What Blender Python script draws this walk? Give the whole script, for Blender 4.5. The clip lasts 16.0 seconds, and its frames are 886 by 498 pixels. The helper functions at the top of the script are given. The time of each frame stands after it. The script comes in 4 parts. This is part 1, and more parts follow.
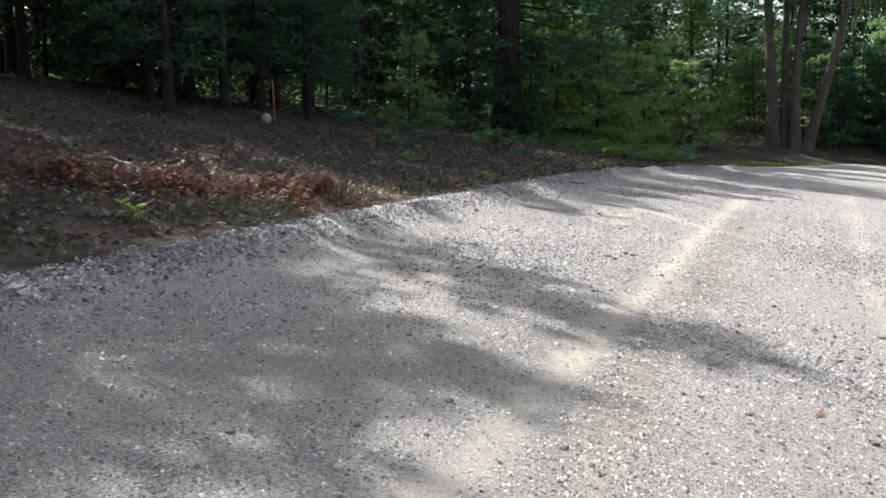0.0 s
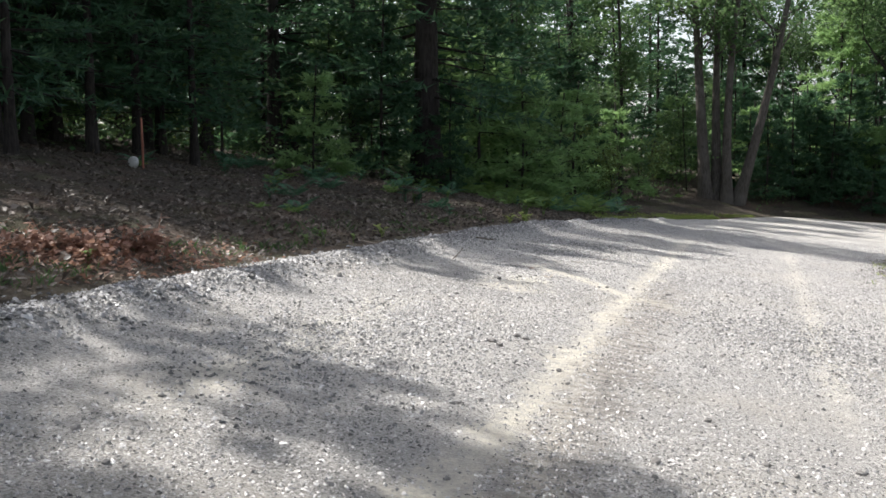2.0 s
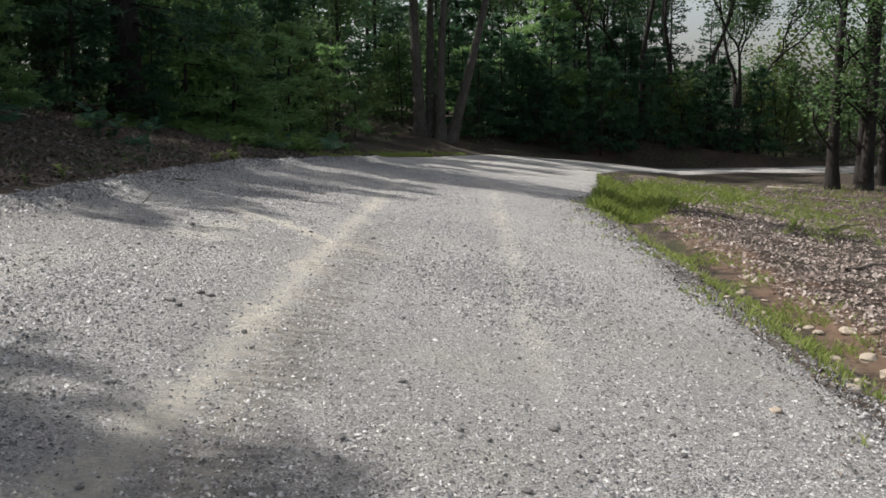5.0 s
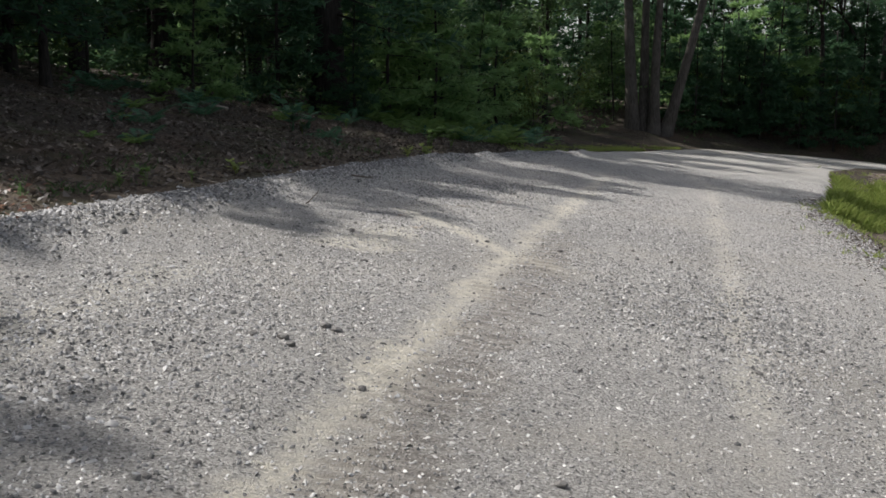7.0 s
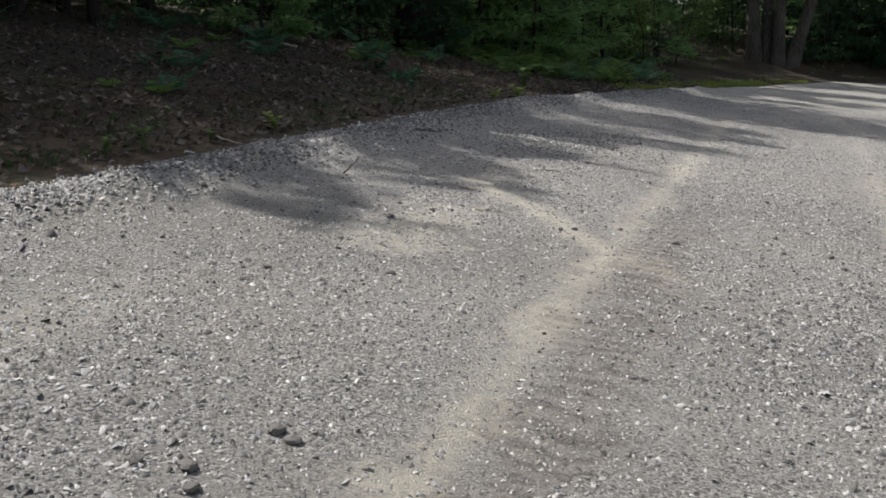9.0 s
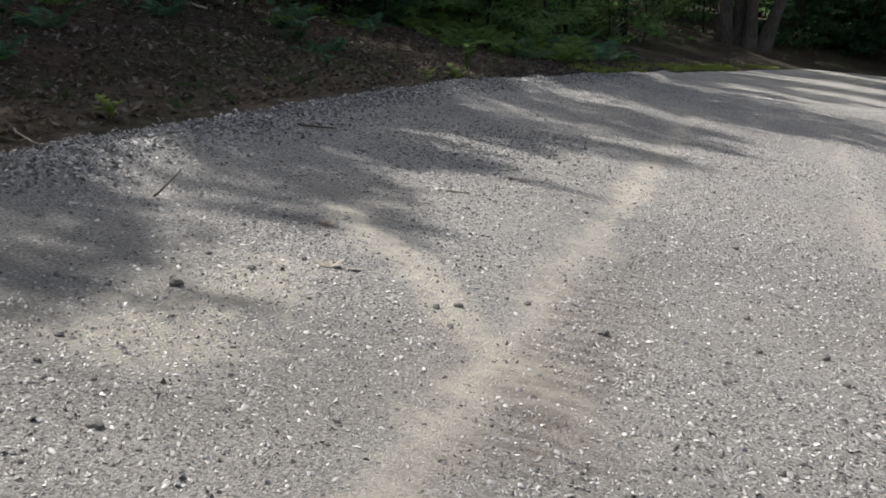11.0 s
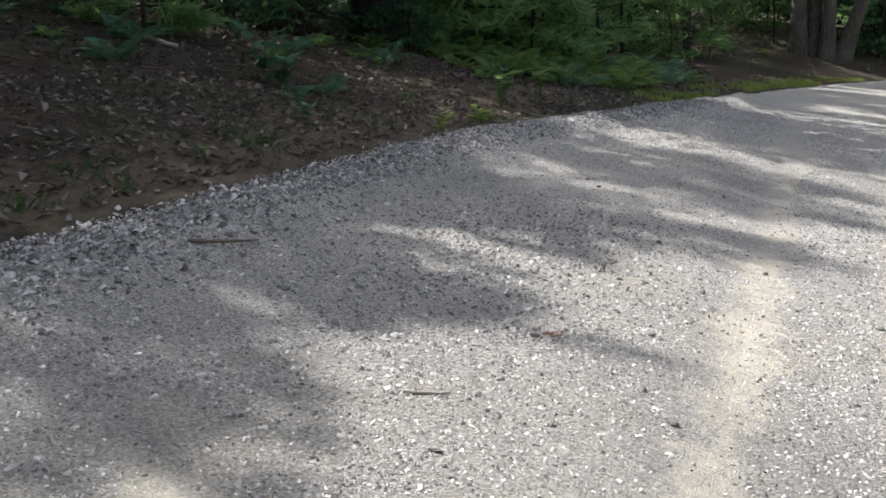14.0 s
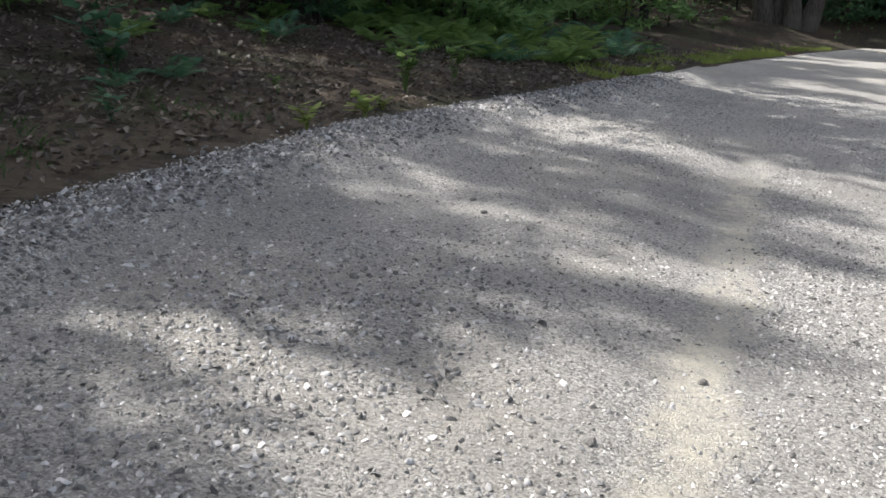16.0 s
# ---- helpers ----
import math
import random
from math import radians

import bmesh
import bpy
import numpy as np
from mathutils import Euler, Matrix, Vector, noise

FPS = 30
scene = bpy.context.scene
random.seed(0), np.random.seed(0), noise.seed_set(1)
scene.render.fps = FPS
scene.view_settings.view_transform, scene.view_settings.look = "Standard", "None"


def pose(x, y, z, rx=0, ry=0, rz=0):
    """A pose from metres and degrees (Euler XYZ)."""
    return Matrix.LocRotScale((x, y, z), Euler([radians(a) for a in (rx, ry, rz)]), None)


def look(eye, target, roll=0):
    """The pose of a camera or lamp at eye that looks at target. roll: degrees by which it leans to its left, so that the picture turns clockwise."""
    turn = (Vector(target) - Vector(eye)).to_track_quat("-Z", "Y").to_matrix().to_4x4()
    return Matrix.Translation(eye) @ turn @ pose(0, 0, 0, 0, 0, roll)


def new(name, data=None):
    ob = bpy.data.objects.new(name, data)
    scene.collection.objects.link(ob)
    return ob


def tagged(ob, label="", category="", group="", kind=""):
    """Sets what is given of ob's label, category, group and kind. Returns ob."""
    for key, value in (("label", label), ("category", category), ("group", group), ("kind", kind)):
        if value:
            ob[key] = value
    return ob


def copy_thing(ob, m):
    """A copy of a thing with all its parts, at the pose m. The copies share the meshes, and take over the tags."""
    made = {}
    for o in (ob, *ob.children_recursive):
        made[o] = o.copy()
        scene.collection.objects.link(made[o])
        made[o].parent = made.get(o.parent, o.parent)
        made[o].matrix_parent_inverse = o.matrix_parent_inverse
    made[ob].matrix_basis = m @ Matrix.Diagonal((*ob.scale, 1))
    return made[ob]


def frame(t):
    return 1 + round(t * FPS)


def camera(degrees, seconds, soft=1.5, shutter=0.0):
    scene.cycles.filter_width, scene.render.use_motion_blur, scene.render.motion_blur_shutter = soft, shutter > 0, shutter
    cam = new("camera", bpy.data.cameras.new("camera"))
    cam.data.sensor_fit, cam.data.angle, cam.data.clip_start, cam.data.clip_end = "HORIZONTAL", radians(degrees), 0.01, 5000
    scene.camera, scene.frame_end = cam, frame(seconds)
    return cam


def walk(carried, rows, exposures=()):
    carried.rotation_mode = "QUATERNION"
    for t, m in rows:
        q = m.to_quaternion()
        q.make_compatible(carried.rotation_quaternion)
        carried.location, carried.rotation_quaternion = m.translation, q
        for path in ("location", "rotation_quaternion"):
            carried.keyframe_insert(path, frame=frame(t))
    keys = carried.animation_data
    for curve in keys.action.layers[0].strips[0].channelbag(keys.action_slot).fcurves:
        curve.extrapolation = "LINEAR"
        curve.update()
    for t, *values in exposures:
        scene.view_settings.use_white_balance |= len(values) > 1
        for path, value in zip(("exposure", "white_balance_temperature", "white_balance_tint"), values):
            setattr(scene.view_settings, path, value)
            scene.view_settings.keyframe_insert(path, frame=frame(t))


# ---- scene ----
cam = camera(50.0, 16.0, soft=1.6)
PATH = [
    (0, (0.001, 0.0, 1.593), (-0.716, 1.848, 1.329), -1.3),
    (0.5, (0.033, 0.552, 1.522), (-0.74, 2.386, 1.322), -1.2),
    (1, (0.053, 1.176, 1.487), (-0.736, 3.006, 1.313), -2.5),
    (1.5, (0.016, 1.852, 1.482), (-0.599, 3.746, 1.291), -0.1),
    (2, (-0.079, 2.41, 1.511), (-0.677, 4.312, 1.349), -0.8),
    (2.5, (-0.035, 2.847, 1.511), (-0.612, 4.758, 1.396), -2.1),
    (3, (-0.02, 3.006, 1.522), (-0.415, 4.963, 1.403), -0.1),
    (3.5, (0.024, 2.963, 1.533), (-0.144, 4.951, 1.381), 0.3),
    (4, (0.044, 2.866, 1.542), (0.025, 4.858, 1.364), 0.9),
    (4.5, (0.042, 2.867, 1.528), (0.033, 4.854, 1.308), 0.7),
    (4.7, (0.037, 2.923, 1.519), (0.032, 4.906, 1.259), 0.4),
    (6.8, (0.092, 4.422, 1.525), (-0.321, 6.345, 1.165), -0.4),
    (7, (0.109, 4.617, 1.487), (-0.352, 6.538, 1.174), -0.1),
    (7.5, (0.059, 5.177, 1.504), (-0.573, 7.033, 1.109), 0.7),
    (8, (-0.046, 5.724, 1.533), (-0.715, 7.565, 1.128), -1.0),
    (8.5, (-0.087, 6.304, 1.547), (-0.755, 8.135, 1.098), -0.0),
    (9, (-0.193, 6.876, 1.512), (-0.861, 8.708, 1.066), -1.1),
    (9.5, (-0.2, 7.45, 1.491), (-0.835, 9.286, 1.013), -2.2),
    (10, (-0.222, 8.009, 1.515), (-0.797, 9.857, 1.011), 1.7),
    (10.2, (-0.231, 8.249, 1.545), (-0.787, 10.102, 1.041), 2.4),
    (12.3, (-0.589, 10.426, 1.572), (-1.309, 12.212, 1.032), 1.7),
    (12.5, (-0.647, 10.645, 1.54), (-1.385, 12.43, 1.022), 2.6),
    (13, (-0.786, 11.181, 1.567), (-1.522, 12.971, 1.063), 1.4),
    (13.5, (-0.849, 11.757, 1.599), (-1.56, 13.562, 1.111), 0.4),
    (14, (-0.949, 12.336, 1.598), (-1.664, 14.143, 1.124), -0.9),
    (14.5, (-0.948, 12.96, 1.58), (-1.667, 14.749, 1.047), -1.3),
    (15, (-0.99, 13.564, 1.545), (-1.699, 15.36, 1.025), 0.2),
    (15.5, (-0.989, 14.165, 1.52), (-1.641, 15.991, 1.032), -1.3),
    (16, (-0.972, 14.769, 1.527), (-1.622, 16.583, 0.992), -1.2),
]
EXPOSURES = [(0.0, 0.72), (1.0, 0.85), (1.6, 0.68), (2.5, 0.8), (3.5, 0.35), (4.7, 0.05), (7.0, -0.1), (9.0, -0.2), (10.2, -0.1), (12.3, 0.18), (13.0, 0.35), (14.5, 0.72), (16.0, 0.7)]
walk(cam, [(t, look(eye, target, roll)) for t, eye, target, roll in PATH], EXPOSURES)

# ---- light: a high sun from beyond the left-hand wood, and the sky ----
SUN_EL, SUN_AZ = radians(50), math.atan2(0.30, -0.95)
to_sun = Vector((math.cos(SUN_AZ) * math.cos(SUN_EL), math.sin(SUN_AZ) * math.cos(SUN_EL), math.sin(SUN_EL)))
world = bpy.data.worlds.new("sky")
scene.world = world
world.use_nodes = True
wn = world.node_tree
sky = wn.nodes.new("ShaderNodeTexSky")
sky.sky_type, sky.sun_disc = "NISHITA", False
sky.sun_elevation, sky.sun_rotation = SUN_EL, math.pi / 2 - SUN_AZ
sky.dust_density, sky.air_density = 3.0, 1.0
haze = wn.nodes.new("ShaderNodeHueSaturation")
haze.inputs["Saturation"].default_value = 0.5
wn.links.new(sky.outputs[0], haze.inputs["Color"])
wn.links.new(haze.outputs[0], wn.nodes["Background"].inputs[0])
wn.nodes["Background"].inputs[1].default_value = 0.15
sun = new("sun", bpy.data.lights.new("sun", "SUN"))
sun.data.energy, sun.data.angle, sun.data.color = 5.0, radians(0.6), (1.0, 0.965, 0.92)
sun.matrix_world = look(to_sun * 60, (0, 0, 0))


# ---- materials ----
class Mat:
    """A small helper round a node material."""

    def __init__(self, name, rough=0.8):
        self.m = bpy.data.materials.new(name)
        self.m.use_nodes = True
        self.n, self.l = self.m.node_tree.nodes, self.m.node_tree.links
        self.b = self.n["Principled BSDF"]
        self.b.inputs["Roughness"].default_value = rough
        self.b.inputs["Specular IOR Level"].default_value = 0.25
        self.co = self.n.new("ShaderNodeTexCoord").outputs["Object"]

    def put(self, socket, value):
        if isinstance(value, bpy.types.NodeSocket):
            self.l.new(value, socket)
        elif isinstance(value, tuple) and len(value) == 3:
            socket.default_value = (*value, 1.0)
        else:
            socket.default_value = value

    def noise(self, scale, detail=4.0, rough=0.6, co=None, kind="Fac"):
        t = self.n.new("ShaderNodeTexNoise")
        t.inputs["Scale"].default_value, t.inputs["Detail"].default_value, t.inputs["Roughness"].default_value = scale, detail, rough
        self.l.new(co or self.co, t.inputs["Vector"])
        return t.outputs[kind]

    def voronoi(self, scale, out="Color", feature="F1"):
        t = self.n.new("ShaderNodeTexVoronoi")
        t.feature = feature
        t.inputs["Scale"].default_value = scale
        self.l.new(self.co, t.inputs["Vector"])
        return t.outputs[out]

    def ramp(self, fac, *stops):
        r = self.n.new("ShaderNodeValToRGB")
        e = r.color_ramp.elements
        while len(e) < len(stops):
            e.new(0.5)
        for k, (p, c) in enumerate(stops):
            e[k].position = p
            e[k].color = (*c, 1) if isinstance(c, tuple) else (c, c, c, 1)
        self.put(r.inputs[0], fac)
        return r.outputs[0]

    def mix(self, fac, a, b, kind="MIX"):
        x = self.n.new("ShaderNodeMix")
        x.data_type, x.blend_type = "RGBA", kind
        self.put(x.inputs[0], fac), self.put(x.inputs[6], a), self.put(x.inputs[7], b)
        return x.outputs[2]

    def math(self, op, a, b=0.0, c=0.0, clamp=False):
        x = self.n.new("ShaderNodeMath")
        x.operation, x.use_clamp = op, clamp
        self.put(x.inputs[0], a), self.put(x.inputs[1], b), self.put(x.inputs[2], c)
        return x.outputs[0]

    def xyz(self):
        s = self.n.new("ShaderNodeSeparateXYZ")
        self.l.new(self.co, s.inputs[0])
        return s.outputs

    def bump(self, height, strength=0.5, dist=0.02):
        x = self.n.new("ShaderNodeBump")
        x.inputs["Strength"].default_value, x.inputs["Distance"].default_value = strength, dist
        self.put(x.inputs["Height"], height)
        self.l.new(x.outputs[0], self.b.inputs["Normal"])

    def island(self):
        return self.n.new("ShaderNodeNewGeometry").outputs["Random Per Island"]

    def rand(self):
        return self.n.new("ShaderNodeObjectInfo").outputs["Random"]

    def color(self, c):
        self.put(self.b.inputs["Base Color"], c)
        return self


def leaf_material(name, dark, mid, light, through_light=0.35, rough=0.55):
    a = Mat(name, rough)
    c = a.ramp(a.island(), (0.0, dark), (0.55, mid), (1.0, light))
    c = a.mix(a.math("MULTIPLY", a.rand(), 0.45), c, mid)
    a.color(c)
    tr = a.n.new("ShaderNodeBsdfTranslucent")
    a.put(tr.inputs[0], a.mix(0.5, c, tuple(min(1, v * 1.5) for v in light)))
    mx = a.n.new("ShaderNodeMixShader")
    mx.inputs[0].default_value = through_light
    a.l.new(a.b.outputs[0], mx.inputs[1]), a.l.new(tr.outputs[0], mx.inputs[2])
    a.l.new(mx.outputs[0], a.n["Material Output"].inputs[0])
    return a.m


def bark_material(name, dark, light, scale=6.0):
    a = Mat(name, 0.9)
    mp = a.n.new("ShaderNodeMapping")
    mp.inputs["Scale"].default_value = (1, 1, 0.18)
    a.l.new(a.co, mp.inputs[0])
    ridges = a.noise(scale * 3, 5, 0.65, mp.outputs[0])
    c = a.ramp(ridges, (0.35, dark), (0.65, light))
    a.color(a.mix(a.ramp(a.noise(1.3, 3), (0.45, 0.0), (0.7, 0.5)), c, tuple(v * 0.9 + 0.03 for v in light)))
    a.bump(ridges, 0.9, 0.03)
    return a.m


def plain_material(name, dark, light, scale=20.0, rough=0.8, bump=0.3):
    a = Mat(name, rough)
    f = a.noise(scale, 5, 0.65)
    a.color(a.mix(a.math("MULTIPLY", a.rand(), 0.5), a.ramp(f, (0.3, dark), (0.7, light)), light))
    a.bump(f, bump, 0.01)
    return a.m


def stripe(a, x, y, line_x, half, y0, y1, slope=0.0):
    """A soft worn stripe along y, centred at line_x + slope * (y - y0), between y0 and y1, with ragged edges."""
    centre = a.math("MULTIPLY_ADD", a.math("SUBTRACT", y, y0), slope, line_x)
    off = a.math("ABSOLUTE", a.math("SUBTRACT", x, centre))
    ragged = a.math("ADD", off, a.math("MULTIPLY", a.math("SUBTRACT", a.noise(2.6, 6, 0.75), 0.5), half * 4.2))
    inside = a.ramp(a.math("DIVIDE", ragged, half), (0.25, 1.0), (1.0, 0.0))
    mid, reach = (y0 + y1) / 2, (y1 - y0) / 2
    along = a.ramp(a.math("DIVIDE", a.math("ABSOLUTE", a.math("SUBTRACT", y, mid)), reach), (0.8, 1.0), (1.0, 0.0))
    return a.math("MULTIPLY", inside, along)


def road_material():
    a = Mat("gravel_road", 0.85)
    x, y, _ = a.xyz()
    grains = a.voronoi(105.0)
    sep = a.n.new("ShaderNodeSeparateColor")
    a.l.new(grains, sep.inputs[0])
    stones = a.ramp(sep.outputs[0], (0.0, (0.05, 0.048, 0.047)), (0.28, (0.25, 0.241, 0.232)), (0.7, (0.50, 0.482, 0.46)), (1.0, (0.76, 0.74, 0.715)))
    fines = a.ramp(a.noise(60, 4, 0.7), (0.34, (0.19, 0.178, 0.165)), (0.5, (0.48, 0.457, 0.426)), (0.66, (0.68, 0.65, 0.61)))
    c = a.mix(a.ramp(a.noise(0.9, 5, 0.65), (0.35, 0.25), (0.65, 0.8)), stones, fines)
    # large, slow patches: reddish silt, greyer crushed stone
    c = a.mix(a.ramp(a.noise(0.55, 4, 0.6), (0.5, 0.0), (0.7, 0.42)), c, (0.44, 0.40, 0.335))
    c = a.mix(a.ramp(a.noise(0.37, 3, 0.5), (0.32, 0.45), (0.5, 0.0)), c, (0.225, 0.22, 0.213))
    sand = a.math("MULTIPLY", stripe(a, x, y, -1.26, 0.18, 2.0, 24.0, 0.006), a.ramp(a.noise(1.1, 3, 0.6), (0.38, 0.5), (0.6, 1.0)))
    for line in ((0.56, 0.17, 8.0, 26.0, 0.02), (-2.75, 0.26, 6.0, 10.5, -0.05), (-0.72, 0.14, 3.0, 9.0, -0.06)):
        sand = a.math("MAXIMUM", sand, a.math("MULTIPLY", stripe(a, x, y, *line), 0.45))
    sand = a.math("MAXIMUM", sand, stripe(a, x, y, -0.72, 0.26, 12.2, 14.5, -0.88))
    sand = a.math("MAXIMUM", sand, a.math("MULTIPLY", stripe(a, x, y, -2.4, 0.4, 11.6, 13.3, 0.0), 0.8))
    c = a.mix(a.math("MULTIPLY", sand, a.ramp(a.noise(14, 6, 0.75), (0.36, 0.35), (0.6, 0.95))), c, (0.74, 0.69, 0.58))
    # brown wheel-churned earth with tread bars beside the pale line
    churned = stripe(a, x, y, -0.84, 0.32, 3.0, 15.0, -0.01)
    wave = a.n.new("ShaderNodeTexWave")
    wave.bands_direction = "Y"
    wave.inputs["Scale"].default_value, wave.inputs["Distortion"].default_value, wave.inputs["Detail"].default_value = 2.2, 14.0, 4.0
    a.l.new(a.co, wave.inputs["Vector"])
    c = a.mix(a.math("MULTIPLY", churned, 0.55), c, a.ramp(wave.outputs["Fac"], (0.3, (0.19, 0.165, 0.14)), (0.7, (0.37, 0.335, 0.295))))
    a.color(c)
    rough_height = a.math("ADD", a.math("MULTIPLY", a.voronoi(105.0, "Distance"), -0.5), a.noise(150, 5, 0.8))
    a.bump(rough_height, 1.0, 0.02)
    return a.m


def ground_material():
    a = Mat("forest_floor", 0.95)
    x, y, _ = a.xyz()
    c = a.ramp(a.noise(9, 6, 0.7), (0.32, (0.017, 0.014, 0.011)), (0.5, (0.052, 0.041, 0.031)), (0.7, (0.12, 0.10, 0.083)))
    c = a.mix(a.ramp(a.noise(0.45, 4, 0.6), (0.48, 0.0), (0.65, 0.6)), c, (0.11, 0.07, 0.052))
    c = a.mix(a.ramp(a.noise(0.8, 5, 0.7, kind="Color"), (0.5, 0.0), (0.62, 0.5)), c, (0.07, 0.085, 0.03))
    # bare washed clay along the ditch
    clay = stripe(a, x, y, 3.6, 0.55, 4.0, 34.0, 0.05)
    c = a.mix(a.math("MULTIPLY", clay, 0.7), c, (0.25, 0.16, 0.11))
    shoulder = stripe(a, x, y, 2.95, 0.55, 2.0, 30.0, 0.01)
    c = a.mix(a.math("MULTIPLY", shoulder, 0.75), c, (0.22, 0.18, 0.14))
    # worn earth between the road's edge and the leaf litter
    verge = stripe(a, x, y, -5.25, 0.75, -6.0, 32.0, 0.0)
    c = a.mix(a.math("MULTIPLY", verge, 0.5), c, (0.20, 0.155, 0.115))
    a.color(c)
    a.bump(a.noise(26, 6, 0.75), 0.9, 0.05)
    return a.m


def stones_material(name, stops, scale=80):
    a = Mat(name, 0.8)
    c = a.ramp(a.island(), *stops)
    a.b.inputs["Roughness"].default_value = 0.55
    a.color(a.mix(0.15, c, a.ramp(a.noise(scale, 3), (0.3, (0.15, 0.145, 0.135)), (0.7, (0.5, 0.48, 0.44)))))
    return a.m


M_ROAD, M_GROUND = road_material(), ground_material()
M_GRAVEL = stones_material("loose_gravel", ((0.0, (0.035, 0.034, 0.034)), (0.22, (0.15, 0.144, 0.14)), (0.5, (0.40, 0.385, 0.37)), (0.85, (0.58, 0.56, 0.545)), (1.0, (0.80, 0.78, 0.76))))
# grey stone toned down further, so the berm's shade is part of its colour
M_GRAVEL_DARK = stones_material("coarse_grey_shaded_gravel", ((0.0, (0.04, 0.04, 0.041)), (0.4, (0.13, 0.129, 0.131)), (0.8, (0.28, 0.277, 0.28)), (1.0, (0.60, 0.59, 0.59))))
M_ROCK = plain_material("pale_fieldstone", (0.26, 0.22, 0.17), (0.50, 0.42, 0.33), 14, 0.85, 0.6)
M_STONE = plain_material("grey_stone", (0.10, 0.095, 0.09), (0.28, 0.265, 0.25), 30, 0.85, 0.5)
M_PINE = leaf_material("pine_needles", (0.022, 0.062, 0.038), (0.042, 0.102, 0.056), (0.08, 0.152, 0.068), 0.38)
# brighter needles: full sun on the white and edge pines is put into the green
M_PINE_SUNLIT = leaf_material("sunlit_pine_needles", (0.09, 0.18, 0.07), (0.17, 0.30, 0.12), (0.28, 0.41, 0.16), 0.5)
M_OAK = leaf_material("broad_leaves", (0.033, 0.078, 0.032), (0.062, 0.13, 0.048), (0.13, 0.195, 0.078), 0.48)
M_OAK_LIGHT = leaf_material("thin_yellow_green_leaves", (0.04, 0.08, 0.024), (0.08, 0.132, 0.038), (0.16, 0.2, 0.06), 0.5)
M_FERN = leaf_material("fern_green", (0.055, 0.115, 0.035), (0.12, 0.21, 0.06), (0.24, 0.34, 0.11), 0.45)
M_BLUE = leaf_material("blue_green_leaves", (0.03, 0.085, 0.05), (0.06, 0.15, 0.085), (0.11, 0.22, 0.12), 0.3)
M_GRASS = leaf_material("grass_blades", (0.13, 0.19, 0.045), (0.25, 0.33, 0.085), (0.42, 0.46, 0.17), 0.45)
# dead leaves darkened: the bank's shade is partly in this colour
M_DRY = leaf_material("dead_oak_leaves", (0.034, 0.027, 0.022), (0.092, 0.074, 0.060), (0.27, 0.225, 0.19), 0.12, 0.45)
# lighter copy of the dead leaves, with the field's sunlight in its colour
M_SUNLIT_LEAF = leaf_material("pale_sunlit_oak_leaves", (0.14, 0.105, 0.09), (0.32, 0.255, 0.22), (0.60, 0.52, 0.46), 0.1, 0.5)
M_RUST = leaf_material("rust_red_dead_bracken", (0.11, 0.05, 0.036), (0.23, 0.115, 0.08), (0.42, 0.27, 0.2), 0.25)
M_BARK = bark_material("dark_pine_bark", (0.013, 0.011, 0.01), (0.05, 0.042, 0.037))
M_BARK_GREY = bark_material("grey_oak_bark", (0.045, 0.039, 0.034), (0.125, 0.11, 0.097))
M_TWIG = plain_material("dead_wood", (0.07, 0.055, 0.045), (0.19, 0.155, 0.125), 25)
M_PALE_TWIG = plain_material("bleached_dead_wood", (0.20, 0.17, 0.14), (0.42, 0.37, 0.31), 25)
M_STAKE = plain_material("weathered_red_stake", (0.16, 0.06, 0.04), (0.30, 0.12, 0.08), 25)
M_WHITE = plain_material("dull_white_cap", (0.36, 0.35, 0.34), (0.55, 0.54, 0.52), 25)

# ---- lie of the land ----
EDGE_Y = (-400, 22, 31, 40, 47, 52, 56, 58.5, 60, 61)
EDGE_X = (-4.65, -4.6, -3.2, -1.9, -0.6, 1.5, 6, 12, 25, 60)
RIGHT_Y = (-400, 22, 28, 36, 44, 50, 53.5, 55.5, 57)
RIGHT_X = (2.6, 2.65, 3.7, 4.9, 6.1, 8.2, 11.5, 16, 60)


def wobble(x, y, size, seed=0.0):
    return noise.noise((x / size + seed, y / size - seed, seed * 3.1))


def left_edge(y):
    return float(np.interp(min(y, 60), EDGE_Y, EDGE_X))


def right_edge(y):
    return float(np.interp(min(y, 57), RIGHT_Y, RIGHT_X))


def slope(x, y):
    """The even hillside: it falls to the right and dips gently away."""
    u, v = min(max(x, -16), 12), (min(max(y, -12), 46) - 8) / 8
    return -0.1471 * u - 0.0548 * v - 0.00179 * u * u + 0.0138 * u * v - 0.02455 * v * v


def land(x, y):
    d = left_edge(y) - x if y < 52 else max(left_edge(y) - x, (y - 58) * 0.9)
    d = max(d - 0.4, 0)
    bank = 0.11 * min(d, 13) + 0.02 * min(max(d - 13, 0), 60)
    e = x - right_edge(y)
    ditch = -0.22 * math.exp(-(((e - 0.9) / 0.5) ** 2)) * max(0.0, min(1.0, (40 - y) / 8))
    off_road = max(0.0, min(1.0, max(d, e - 0.3) / 1.2))
    lumps = 0.09 * wobble(x, y, 1.7, 2.0) + 0.04 * wobble(x, y, 0.6, 5.0)
    return slope(x, y) + bank + ditch + off_road * lumps


def top(x, y):
    """Height of the trodden surface, road or ground."""
    return max(land(x, y), road_height(x, y) if left_edge(y) - 0.3 < x < right_edge(y) + 0.2 else -99)


